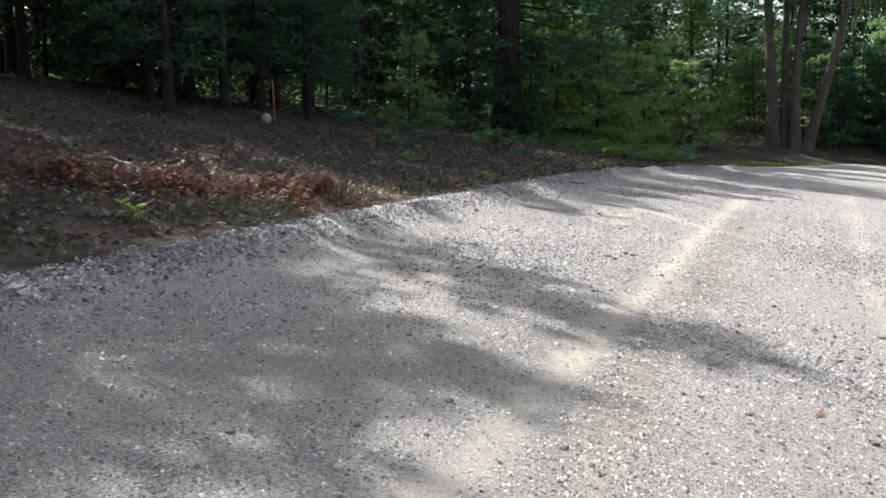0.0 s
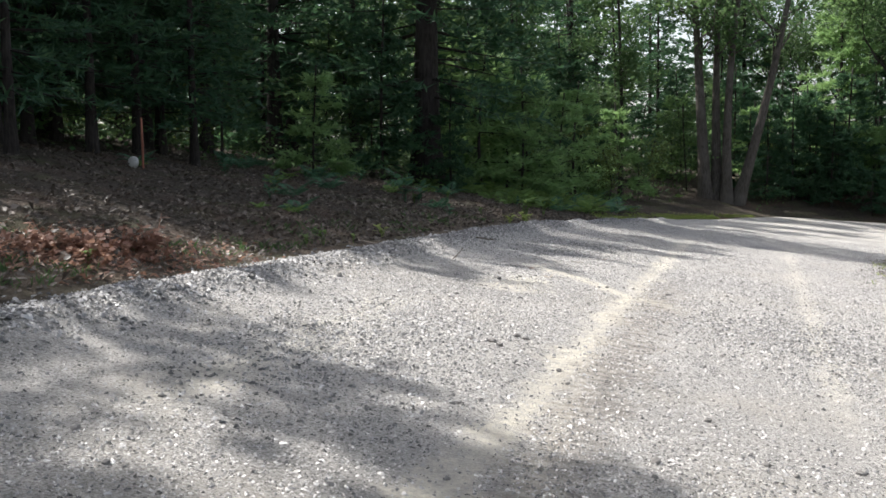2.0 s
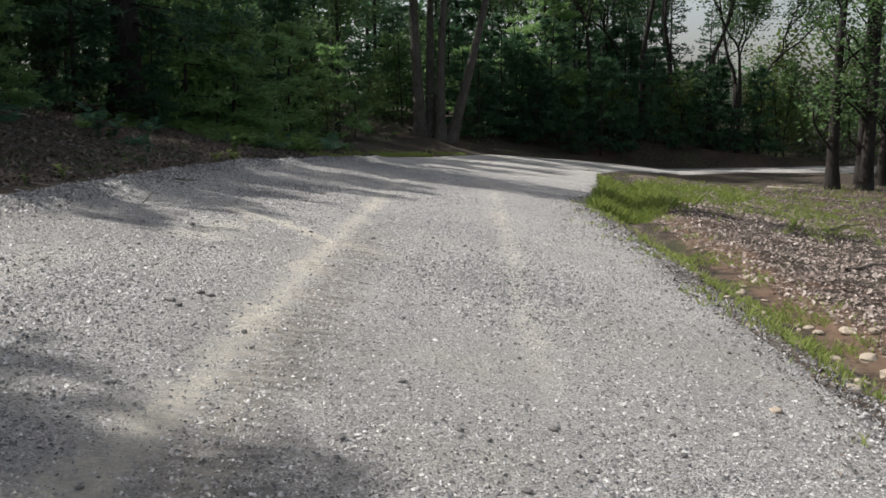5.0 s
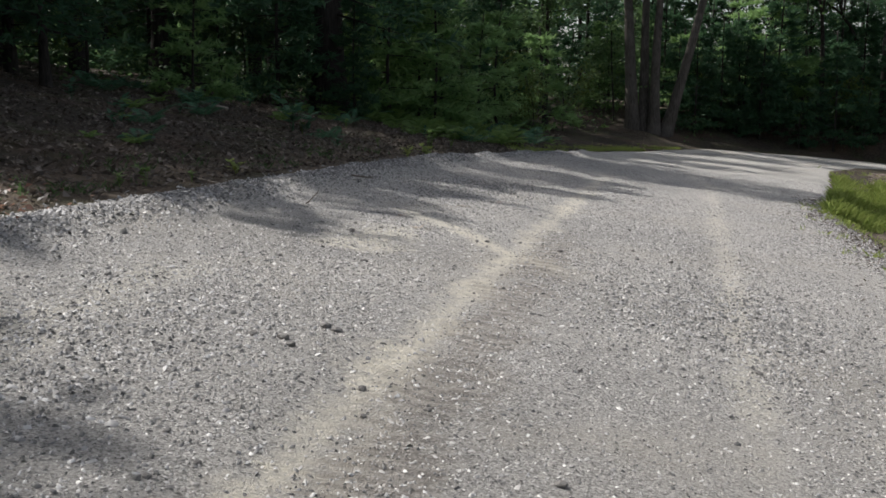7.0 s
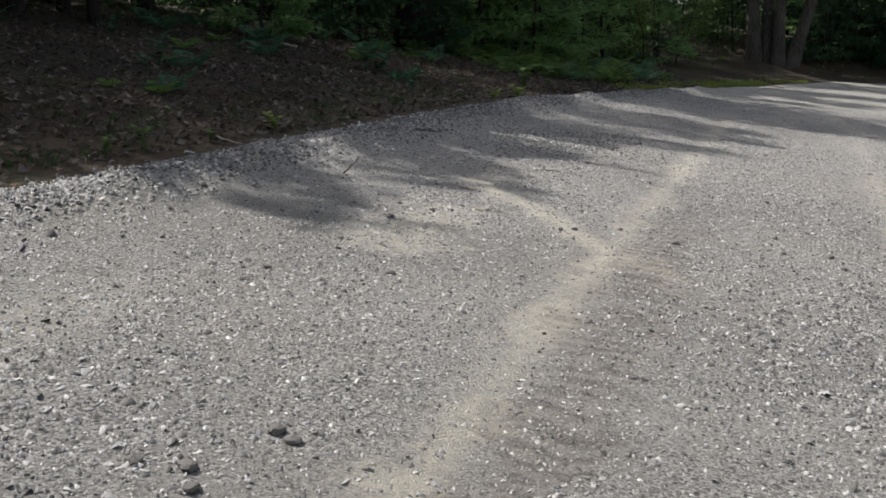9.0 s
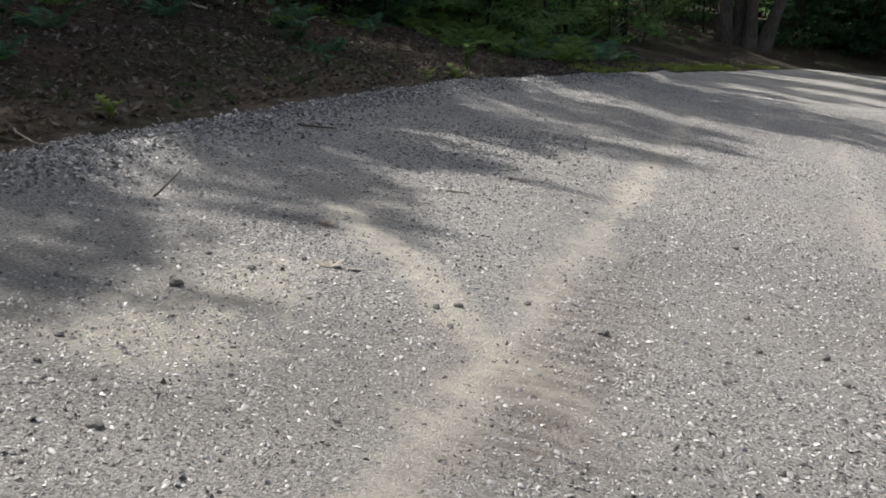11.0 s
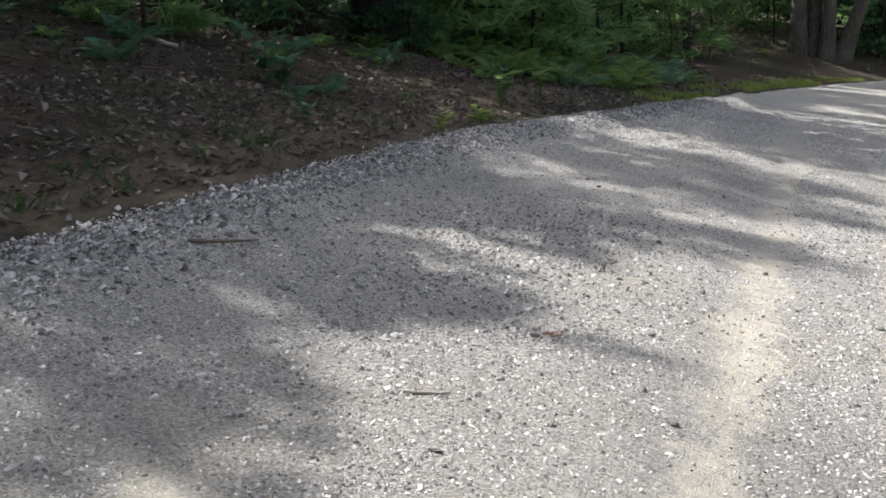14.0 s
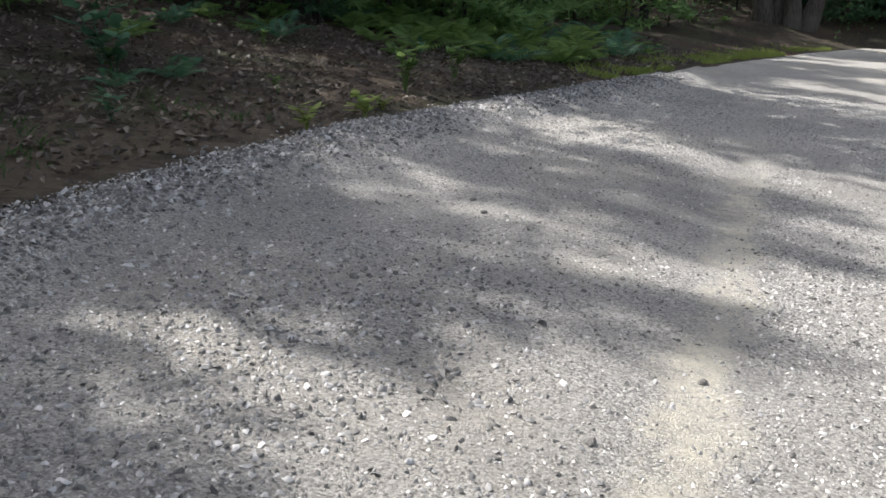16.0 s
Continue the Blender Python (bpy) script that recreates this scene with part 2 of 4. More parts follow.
def road_height(x, y):
    e = left_edge(y) + 0.5
    berm = 0.11 * math.exp(-(((x - e) / 0.36) ** 2)) * (1 + 0.7 * wobble(x, y, 0.5, 9.0)) if y < 34 else 0
    ruts = -0.018 * math.exp(-(((x + 1.26) / 0.22) ** 2)) - 0.012 * math.exp(-(((x - 0.56) / 0.22) ** 2))
    tread = 0.0
    if 3 < y < 16 and abs(x + 0.87) < 0.30:
        bars = max(0.0, math.sin(2 * math.pi * (y + 0.05 * wobble(x, y, 0.4, 6.0)) / 0.21))
        tread = 0.022 * (bars - 0.5) * max(0.0, wobble(x, y, 1.1, 11.0) + 0.45) * (1 - abs(x + 0.87) / 0.30)
    return slope(x, y) + 0.02 + berm + ruts + tread + 0.012 * wobble(x, y, 0.8, 3.0) + 0.006 * wobble(x, y, 0.22, 4.0)


def mesh_object(name, verts, faces, material, smooth=False):
    me = bpy.data.meshes.new(name)
    me.from_pydata(verts, [], faces)
    me.materials.append(material)
    if smooth:
        me.polygons.foreach_set("use_smooth", [True] * len(me.polygons))
    return new(name, me)


def grid_faces(nx, ny):
    return [(j * nx + i, j * nx + i + 1, (j + 1) * nx + i + 1, (j + 1) * nx + i) for j in range(ny - 1) for i in range(nx - 1)]


def steps(near0, near1, fine, far0, far1):
    """Grid lines: fine between near0 and near1, ever wider towards far0 and far1."""
    a = list(np.arange(near0, near1 + fine / 2, fine))
    s, x = fine, near1
    while x < far1:
        s *= 1.18
        x += s
        a.append(min(x, far1))
    s, x = fine, near0
    while x > far0:
        s *= 1.18
        x -= s
        a.insert(0, max(x, far0))
    return a


gx, gy = steps(-18, 14, 0.22, -900, 900), steps(0, 62, 0.28, -900, 1200)
ground = mesh_object("ground", [(x, y, land(x, y) - (0.06 if left_edge(y) + 0.1 < x < right_edge(y) - 0.1 and y < 70 else 0)) for y in gy for x in gx], grid_faces(len(gx), len(gy)), M_GROUND, True)
tagged(ground, "leaf-strewn brown woodland floor sloping to a ditch", "ground", kind="structure")


def build_road():
    ys = list(np.arange(-30, 0, 0.6)) + list(np.arange(0, 2.5, 0.12)) + list(np.arange(2.5, 20, 0.055)) + list(np.arange(20, 28, 0.12)) + list(np.arange(28, 54, 0.4))
    n, verts = 110, []
    for y in ys:
        a = left_edge(y) + 0.10 * wobble(0, y, 0.9, 1.0) + 0.06 * wobble(0, y, 0.3, 1.5)
        b = right_edge(y) + 0.16 * wobble(5, y, 1.1, 1.0) + 0.07 * wobble(5, y, 0.3, 1.5)
        for k in range(n):
            f = k / (n - 1)
            x = a + (b - a) * f
            edge = min(f, 1 - f) * (b - a)
            z = road_height(x, y)
            verts.append((x, y, z if edge > 0.15 else min(z, land(x, y) - 0.015 + edge * 0.25)))
    faces = grid_faces(n, len(ys))
    # the bend to the right, beyond the grassy tip
    base = len(verts)
    xs = np.arange(4.0, 80, 0.6)
    for x in xs:
        lo = float(np.interp(x, RIGHT_X[2:], RIGHT_Y[2:]))
        hi = float(np.interp(x, EDGE_X[3:], EDGE_Y[3:]))
        for k in range(16):
            y = lo + (hi - lo) * k / 15
            verts.append((x, y, max(road_height(x, y), land(x, y) + 0.02) - (0.0 if 0 < k < 15 else 0.05)))
    faces += [tuple(base + v for v in f) for f in grid_faces(16, len(xs))]
    return tagged(mesh_object("road", verts, faces, M_ROAD, True), "grey gravel track with pale sandy wheel lines", "road", kind="structure")


build_road()
rng = np.random.default_rng(7)


def part(name, ob_or_mesh, parent, label=""):
    """Hangs an object under a thing as one of its parts."""
    ob_or_mesh.name = name
    ob_or_mesh.parent = parent
    return tagged(ob_or_mesh, label)


# ---- trees ----
def tube(verts, faces, path, radii, sides):
    base, count = len(verts), len(path)
    for k, p in enumerate(path):
        d = (path[min(k + 1, count - 1)] - path[max(k - 1, 0)]).normalized()
        u = d.cross(Vector((0.31, 0.87, 0.11))).normalized()
        w = d.cross(u)
        for s in range(sides):
            a = 2 * math.pi * s / sides
            verts.append(p + (u * math.cos(a) + w * math.sin(a)) * radii[k])
    for k in range(count - 1):
        for s in range(sides):
            t = (s + 1) % sides
            faces.append((base + k * sides + s, base + k * sides + t, base + (k + 1) * sides + t, base + (k + 1) * sides + s))
    faces.append(tuple(base + (count - 1) * sides + s for s in range(sides)))


def trunk_path(h, lean, r, bend=0.25, n=12):
    out, p = [], Vector((0, 0, -0.35))
    drift = Vector((r.uniform(-1, 1), r.uniform(-1, 1), 0)) * bend
    for k in range(n):
        f = k / (n - 1)
        out.append(Vector((lean[0] * f * h + drift.x * math.sin(f * 4), lean[1] * f * h + drift.y * math.sin(f * 3.1 + 1) - drift.y * math.sin(1), -0.35 + f * (h + 0.35))))
    return out


def along(path, z):
    for a, b in zip(path, path[1:]):
        if b.z >= z:
            return a.lerp(b, max(0.0, (z - a.z) / (b.z - a.z)))
    return path[-1].copy()


def flare(n, r0, r1):
    return [r0 * (1 + 0.55 * math.exp(-k * 1.6)) * (1 - k / (n - 1)) + r1 * k / (n - 1) for k in range(n)]


def needles(tris, p, d, r, count, size, width):
    """A spray of long needles about a shoot."""
    for _ in range(count):
        v = (d * r.uniform(0.2, 1.0) + Vector((r.gauss(0, 0.55), r.gauss(0, 0.55), r.gauss(0.10, 0.38)))).normalized() * size * r.uniform(0.6, 1.2)
        s = v.cross(Vector((r.gauss(0, 1), r.gauss(0, 1), r.gauss(0, 1)))).normalized() * width
        tris.append((p - s, p + s, p + v))


def leaf(tris, p, r, size):
    """One broad leaf: a bent kite of two triangles in one island."""
    d = Vector((r.gauss(0, 1), r.gauss(0, 1), r.gauss(-0.15, 0.6))).normalized() * size
    s = d.cross(Vector((r.gauss(0, 0.5), r.gauss(0, 0.5), 1))).normalized() * size * 0.42
    tris.append((p, p + d * 0.5 + s, p + d, p + d * 0.5 - s))


def poly_soup(name, polys, material):
    verts = [v for p in polys for v in p]
    faces, k = [], 0
    for p in polys:
        faces.append(tuple(range(k, k + len(p))))
        k += len(p)
    return mesh_object(name, verts, faces, material)


def pine(name, h, r0, first, reach, seed, label, material, dense=1.0, lean=(0, 0), dead=True):
    r = random.Random(seed)
    tree = tagged(new(name), label, "tree")
    path = trunk_path(h, lean, r, 0.15)
    tv, tf, nd = [], [], []
    tube(tv, tf, path, flare(12, r0, 0.03), 10)
    z = 1.2 if dead else first
    while z < h - 0.4:
        f = (z - first) / (h - first)
        for k in range(r.choice((3, 4, 5)) if z >= first else r.choice((1, 2))):
            a = r.uniform(0, 2 * math.pi)
            length = (reach * (1 - max(f, 0)) ** 0.7 * r.uniform(0.6, 1.1) + 0.3) if z >= first else r.uniform(0.6, 1.9)
            p, d = along(path, z), Vector((math.cos(a), math.sin(a), r.uniform(0.0, 0.3) if f > 0.5 else r.uniform(-0.25, 0.12)))
            pts = [p + d * length * q + Vector((0, 0, -0.10 * length * q * q + (0.22 * length * max(0, q - 0.6)))) for q in (0, 0.35, 0.7, 1.0)]
            tube(tv, tf, [pts[0], pts[2], pts[3]], [0.014 + 0.014 * length / 2, 0.011, 0.004], 3)
            if z < first:
                continue
            for _ in range(int((5 + 7 * length) * dense)):
                q = r.uniform(0.22, 1.0)
                seg = min(2, int(q * 3))
                side = Vector((-d.y, d.x, 0)) * r.gauss(0, 0.20) * length * (1.15 - 0.6 * q) + Vector((0, 0, r.gauss(0, 0.06)))
                c = pts[seg].lerp(pts[seg + 1], q * 3 - seg) + side
                needles(nd, c, (d + side * 0.6).normalized(), r, 4, 0.36, 0.044)
        z += r.uniform(0.28, 0.55) if z >= first else r.uniform(0.3, 0.6)
    part("trunk", mesh_object("trunk", tv, tf, M_BARK, True), tree)
    part("crown", poly_soup("crown", nd, material), tree)
    return tree


def broadleaf(name, h, r0, fork, spread, seed, label, material, bark, leaves=2600, size=0.16, lean=(0, 0), stems=None):
    r = random.Random(seed)
    tree = tagged(new(name), label, "tree")
    polys, tips = [], []
    all_stems = stems or [((0, 0), lean, r0)]
    for (ox, oy), ln, rad in all_stems:
        tv, tf = [], []
        path = [p + Vector((ox, oy, 0)) for p in trunk_path(h * r.uniform(0.9, 1.0), ln, r, 0.3)]
        tube(tv, tf, path, flare(12, rad, 0.04), 12)

        def grow(p, d, length, rad, level):
            pts, q = [p], p.copy()
            for _ in range(3):
                d = (d + Vector((r.gauss(0, 0.18), r.gauss(0, 0.18), r.gauss(0.06, 0.12)))).normalized()
                q = q + d * length / 3
                pts.append(q.copy())
            tube(tv, tf, pts, [rad, rad * 0.75, rad * 0.5, rad * 0.3], 3)
            for s in pts[1:]:
                tips.append((s, 0.35 + length * 0.16))
            if level:
                for s in pts[1:]:
                    for _ in range(2 if level > 1 else 1):
                        grow(s, (d + Vector((r.gauss(0, 0.8), r.gauss(0, 0.8), r.gauss(0.1, 0.4)))).normalized(), length * 0.55, rad * 0.45, level - 1)

        z = fork
        while z < h * 0.93:
            a = r.uniform(0, 2 * math.pi)
            grow(along([p for p in path], z), Vector((math.cos(a), math.sin(a), r.uniform(0.25, 0.9))).normalized(), spread * (1.1 - 0.6 * z / h) * r.uniform(0.6, 1.1), rad * 0.34 * (1.15 - z / h), 1)
            z += r.uniform(0.45, 1.0) * h / 14
        part("trunk", mesh_object("trunk", tv, tf, bark, True), tree)
    for _ in range(leaves):
        p, s = r.choice(tips)
        s *= 0.65
        c = p + Vector((r.gauss(0, s), r.gauss(0, s), r.gauss(0, s * 0.6)))
        leaf(polys, c, r, size * r.uniform(0.7, 1.3))
    part("crown", poly_soup("crown", polys, material), tree)
    return tree


def place(x, y, turn=0.0, scale=1.0, sink=0.0, flat=False):
    return pose(x, y, top(x, y) - sink, 0, 0, turn) @ Matrix.Diagonal((scale, scale, scale, 1))


PINE_LABEL = "tall dark-green pine with bare lower trunk in the wood"
pines = [pine("pine_tree", 17, 0.17, 2.0, 2.9, 11, PINE_LABEL, M_PINE, 0.7), pine("pine_tree", 15, 0.14, 1.6, 2.7, 12, PINE_LABEL, M_PINE, 0.75),
         pine("pine_tree", 19, 0.22, 3.0, 3.4, 13, PINE_LABEL, M_PINE, 0.7)]
young = [pine("young_pine", 6.5, 0.07, 0.6, 1.7, 21, "young dark-green pine with boughs near the ground", M_PINE, 1.3, dead=False),
         pine("young_pine", 4.2, 0.05, 0.4, 1.3, 22, "low young pine with boughs near the ground", M_PINE, 1.4, dead=False)]
OAK_LABEL = "slender dark-barked oak with thin green crown at the wood's edge"
oaks = [broadleaf("oak_tree", 17, 0.16, 5.0, 3.4, 31, OAK_LABEL, M_OAK, M_BARK, 4200, 0.23), broadleaf("oak_tree", 15, 0.12, 3.4, 3.0, 32, OAK_LABEL, M_OAK, M_BARK, 4200, 0.22),
        broadleaf("oak_tree", 18, 0.19, 6.0, 3.6, 33, OAK_LABEL, M_OAK, M_BARK, 4200, 0.24)]
saplings = [broadleaf("sapling", 4.5, 0.03, 0.7, 1.5, 41, "leafy green sapling under the trees", M_OAK, M_BARK, 1000, 0.16), broadleaf("sapling", 3.2, 0.025, 0.3, 1.3, 42, "yellow-green sapling under the trees", M_OAK_LIGHT, M_BARK, 900, 0.14)]
protos = {id(o): False for o in pines + young + oaks + saplings}
PUT = []


def put(proto, x, y, turn=None, scale=1.0, sink=0.0):
    """The first time the built one itself is set in place, then copies."""
    turn = random.uniform(0, 360) if turn is None else turn
    m = place(x, y, turn, scale, sink)
    PUT.append((x, y))
    if not protos.get(id(proto), True):
        protos[id(proto)] = True
        proto.matrix_basis = m
        return proto
    ob = copy_thing(proto, pose(*m.translation, 0, 0, turn) @ Matrix.Diagonal((scale / proto.scale.x,) * 3 + (1,)))
    return ob


random.seed(5)
# the wood's front, left of the road
for k, x, y, s in ((2, -13.9, 29.1, 1.0), (0, -14.4, 26.0, 0.9), 
                   (0, -11.9, 17.8, 0.6), (1, -15.5, 20.5, 0.8), (2, -17.5, 23.5, 0.9),  
                   (1, -13.2, 17.6, 0.8), (0, -15.0, 20.2, 0.8), (2, -14.2, 22.8, 0.76), (0, -16.0, 25.4, 1.0), (1, -16.4, 16.4, 0.8), (1, -19.0, 27.0, 0.9), (2, -20.5, 20.5, 0.8), (1, -20.0, 36.0, 1.0)):
    put(pines[k], x, y, scale=s)
tree_big = pine("pine_tree", 20, 0.42, 2.4, 4.4, 14, "massive old pine with broad dark trunk and drooping boughs", M_PINE, 0.9, lean=(0.03, 0))
protos[id(tree_big)] = False
put(tree_big, -9.1, 29.6, 0)


def in_deep_wood(x, y):
    return in_wood(x, y) and not (x > -21 and y < 46)


def in_thin_wood(x, y):
    return in_wood(x, y) and not (x > -11.5 and 20 < y < 31.5) and not (-20 < x and 31 < y < 37.5)


def spread_out(n, x0, x1, y0, y1, gap, test, tries=4000):
    out = []
    for _ in range(tries):
        x, y = random.uniform(x0, x1), random.uniform(y0, y1)
        if test(x, y) and all((x - a) ** 2 + (y - b) ** 2 > gap * gap for a, b in PUT[-400:] + out):
            out.append((x, y))
            if len(out) >= n:
                break
    return out


def sunny_lane(x, y):
    """The gap through which the sun reaches the white pine."""
    return -20 < x < 5 and abs(y - (61.6 - 0.315 * (x - 5.3))) < 3.2


def in_wood(x, y):
    if sunny_lane(x, y):
        return False
    d = left_edge(y) - x if y < 50 else max(left_edge(y) - x, y - 61)
    open_bank = y < 16.5 and x > -19 + 0.25 * y and y > 6
    return d > (7.0 if y < 24 else 4.5) and not open_bank and not (-3.0 < x < 1.5 and 48 < y < 60)


for x, y in spread_out(28, -42, -9, 15, 66, 2.6, in_deep_wood):
    put(random.choice(pines), x, y, scale=random.uniform(0.8, 1.1))
for x, y in spread_out(20, -32, 0, 32, 75, 3.2, in_thin_wood):
    put(random.choice(oaks), x, y, scale=random.uniform(0.8, 1.05))
for x, y in spread_out(46, -32, -7, 17, 64, 1.3, in_thin_wood):
    put(random.choice(young), x, y, scale=random.uniform(0.6, 1.2))
for x, y in spread_out(44, -28, 2, 20, 66, 1.2, in_thin_wood):
    put(random.choice(saplings), x, y, scale=random.uniform(0.6, 1.2))
for x, y in ((-24, 38), (-22.5, 33.5), (-26, 42.5), (-25, 46.5), (-30, 40), (-28, 36), (-32, 44)):
    put(random.choice(oaks), x, y, scale=random.uniform(0.9, 1.1))
for x, y in ((-12, 73), (-9, 75), (-6, 74.5), (-3, 76), (-14, 77), (0, 74), (-7, 79), (-17, 74), (-4.5, 71.5), (-10, 71), (-1.5, 72)):
    put(random.choice((pines[0], pines[1], young[0])), x, y, scale=random.uniform(0.95, 1.15))
# trees beside and behind the walker that shade the near road
for k, x, y, s in ((0, -12.0, 9.8, 0.75), (2, -13.8, 8.4, 0.72), (1, -14.9, 15.2, 0.72), (1, -12.6, 7.2, 0.78), (2, -12.2, 4.4, 0.66), (0, -11.2, 2.2, 0.8), (1, -10.4, 0.0, 0.9), (2, -10.6, 5.6, 0.56), (0, -12.0, -4.0, 0.9), (0, -15.8, 13.4, 0.75), (1, -18.8, 15.4, 0.8), (1, -17.5, 10.5, 0.75), (0, -19.5, 13.5, 0.8), (2, -9.8, -9.0, 0.9), (0, -15.5, -7.0, 0.9), (1, -18, 2.5, 0.9), (2, -18, -3, 0.9),
                   (1, -12.4, 15.9, 0.68), (1, -12.0, 19.4, 0.73), (1, -13.6, 18.9, 0.78), (0, -17.6, 17.2, 0.85), (0, -13.2, 5.8, 0.7), (1, -11.5, 7.6, 0.7), (1, -12.8, 21.4, 0.79), (1, -11.3, 20.4, 0.62), (1, -11.2, 14.9, 0.63), (0, -15.0, 32.5, 1.0), (0, -14.0, 35.8, 0.95)):
    put(pines[k], x, y, scale=s)
for x, y, s in ((-11.5, 37.4, 0.9), (-13.0, 40.5, 1.0), (-9.6, 43.2, 0.9)):
    put(oaks[1], x, y, scale=s)

# the far side, past the bend
clump = broadleaf("oak_clump", 17, 0.3, 7.5, 3.6, 51, "clump of grey oak stems rising from one stool", M_OAK, M_BARK_GREY, 7000, 0.22,
                  stems=[((-0.75, 0), (-0.06, 0.0), 0.34), ((-0.2, 0.3), (0.005, 0.02), 0.28), ((0.3, -0.1), (0.06, 0.0), 0.27), ((0.8, 0.1), (0.22, 0.0), 0.28)])
clump.matrix_basis = place(-1.1, 54.3)
PUT.append((-1.1, 54.3))
bright = pine("white_pine", 12.5, 0.16, 1.2, 3.3, 61, "bright green young white pine in full sun", M_PINE_SUNLIT, 2.4, dead=False)
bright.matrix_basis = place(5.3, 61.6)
PUT.append((5.3, 61.6))


def past_bend(x, y):
    return not sunny_lane(x, y) and y > left_edge_far(x) + 1.2 and not (2.0 < x < 7.2 and y < 63)


def left_edge_far(x):
    return float(np.interp(x, EDGE_X[3:], EDGE_Y[3:]))




def forked_oak(name, h, r0, fork, seed, label, leaves):
    """An oak whose trunk parts into crooked limbs, with leaves in loose bunches at the twigs' ends."""
    r = random.Random(seed)
    tree = tagged(new(name), label, "tree")
    tv, tf, tips, polys = [], [], [], []

    def grow(p, d, length, rad, level):
        pts, q = [p.copy()], p.copy()
        for _ in range(4):
            d = (d + Vector((r.gauss(0, 0.16), r.gauss(0, 0.16), r.gauss(0.05, 0.07)))).normalized()
            q = q + d * length / 4
            pts.append(q.copy())
        tube(tv, tf, pts, [rad * (1 - 0.1 * k) for k in range(5)], 8 if level > 2 else 4)
        if level <= 3:
            tips.extend((pts[2], pts[4]) if level < 3 else (pts[3],))
        if level:
            turn = r.uniform(0, 2 * math.pi)
            for k in range(3 if level in (2, 4) else 2):
                a = turn + k * 2 * math.pi / (3 if level in (2, 4) else 2) + r.gauss(0, 0.3)
                side = Vector((math.cos(a), math.sin(a), r.uniform(-0.1, 0.4))) * r.uniform(0.22, 0.62)
                grow(pts[4] if k else pts[3], (d + side).normalized(), length * r.uniform(0.66, 0.95), rad * 0.56, level - 1)

    base = [Vector((0, 0, -0.3)), Vector((0.03, 0.02, fork * 0.3)), Vector((0.12, 0, fork * 0.65))]
    tube(tv, tf, base + [Vector((0.1, 0.05, fork))], [r0 * 1.5, r0, r0 * 0.92, r0 * 0.85], 10)
    grow(base[2].lerp(Vector((0.1, 0.05, fork)), 0.9), Vector((0, 0, 1)), h * 0.24, r0 * 0.8, 4)
    for k in range(leaves):
        p = tips[(k // 12) * 7919 % len(tips)]
        leaf(polys, p + Vector((r.gauss(0, 0.5), r.gauss(0, 0.5), r.gauss(0, 0.4))), r, 0.2 * r.uniform(0.7, 1.3))
    part("trunk", mesh_object("trunk", tv, tf, M_BARK, True), tree)
    part("crown", poly_soup("crown", polys, M_OAK), tree)
    return tree


thin_oaks = [forked_oak("oak_tree", 17, 0.19, 5.0, 34, "dark oak with crooked forking limbs against the sky", 3800), forked_oak("oak_tree", 15, 0.16, 4.0, 35, "dark oak with crooked forking limbs against the sky", 3400)]
for o in thin_oaks:
    protos[id(o)] = False
for x, y in ((7.9, 60.6), (11.2, 60.8), (13.0, 62.0), (15.4, 61.4), (17.0, 61.0), (18.6, 62.6)):
    put(random.choice(thin_oaks), x, y, scale=random.uniform(0.85, 1.05))
for x, y in spread_out(20, 1, 19, 60, 88, 3.0, past_bend):
    put(random.choice(thin_oaks), x, y, scale=random.uniform(0.8, 1.1))
for x, y in spread_out(32, -6, 19, 60, 80, 1.8, past_bend):
    put(random.choice(young), x, y, scale=random.uniform(0.7, 1.2))
for x, y in spread_out(40, -6, 24, 59.5, 76, 1.6, past_bend):
    put(random.choice(saplings), x, y, scale=random.uniform(0.7, 1.3))

for x, y, s in ((19.5, 61.5, 1.5), (21.0, 64.0, 1.9), (23.5, 63.0, 1.6), (25.5, 66.0, 2.0), (28.0, 64.5, 1.7), (22.5, 69.0, 2.2), (30.5, 68.0, 2.1), (27.0, 72.0, 2.3), (33.5, 66.0, 1.8), (24.0, 58.0, 1.0), (27.5, 57.0, 1.2)):
    put(saplings[1], x, y, scale=s)

# young growth that hides the foot of the wood past the bend
for x, f, s in ((3.4, 4.6, 0.8), (4.6, 3.0, 0.7), (5.6, 3.4, 0.9), (6.6, 1.2, 0.55), (8.4, 1.5, 0.8), (10.0, 1.3, 0.6), (11.6, 1.6, 0.75), (13.4, 1.2, 0.6), (14.8, 1.5, 0.7), (16.4, 1.3, 0.6), (18.2, 1.6, 0.7)):
    put(young[0] if s > 0.6 else young[1], x, left_edge_far(x) + f, scale=s * 1.2)

for x, y, s in ((1.2, 56.5, 0.8), (2.6, 57.5, 0.9), (3.8, 58.2, 0.8), (2.0, 59.8, 1.0), (0.3, 57.8, 0.7), (5.0, 58.8, 0.6)):
    put(young[0], x, y, scale=s)
for k, x, y, s in ((0, 8.2, 68.0, 0.75), (1, 10.4, 70.5, 0.85), (0, 12.8, 68.5, 0.72), (1, 15.0, 71.0, 0.8), (1, 17.2, 69.0, 0.62), (0, 11.5, 74.5, 0.9), (1, 7.4, 73.5, 1.0)):
    put(pines[k], x, y, scale=s)
for x, y, s in ((-10.0, 28.3, 0.8), (-8.2, 29.2, 0.5)):
    put(young[0], x, y, scale=s)

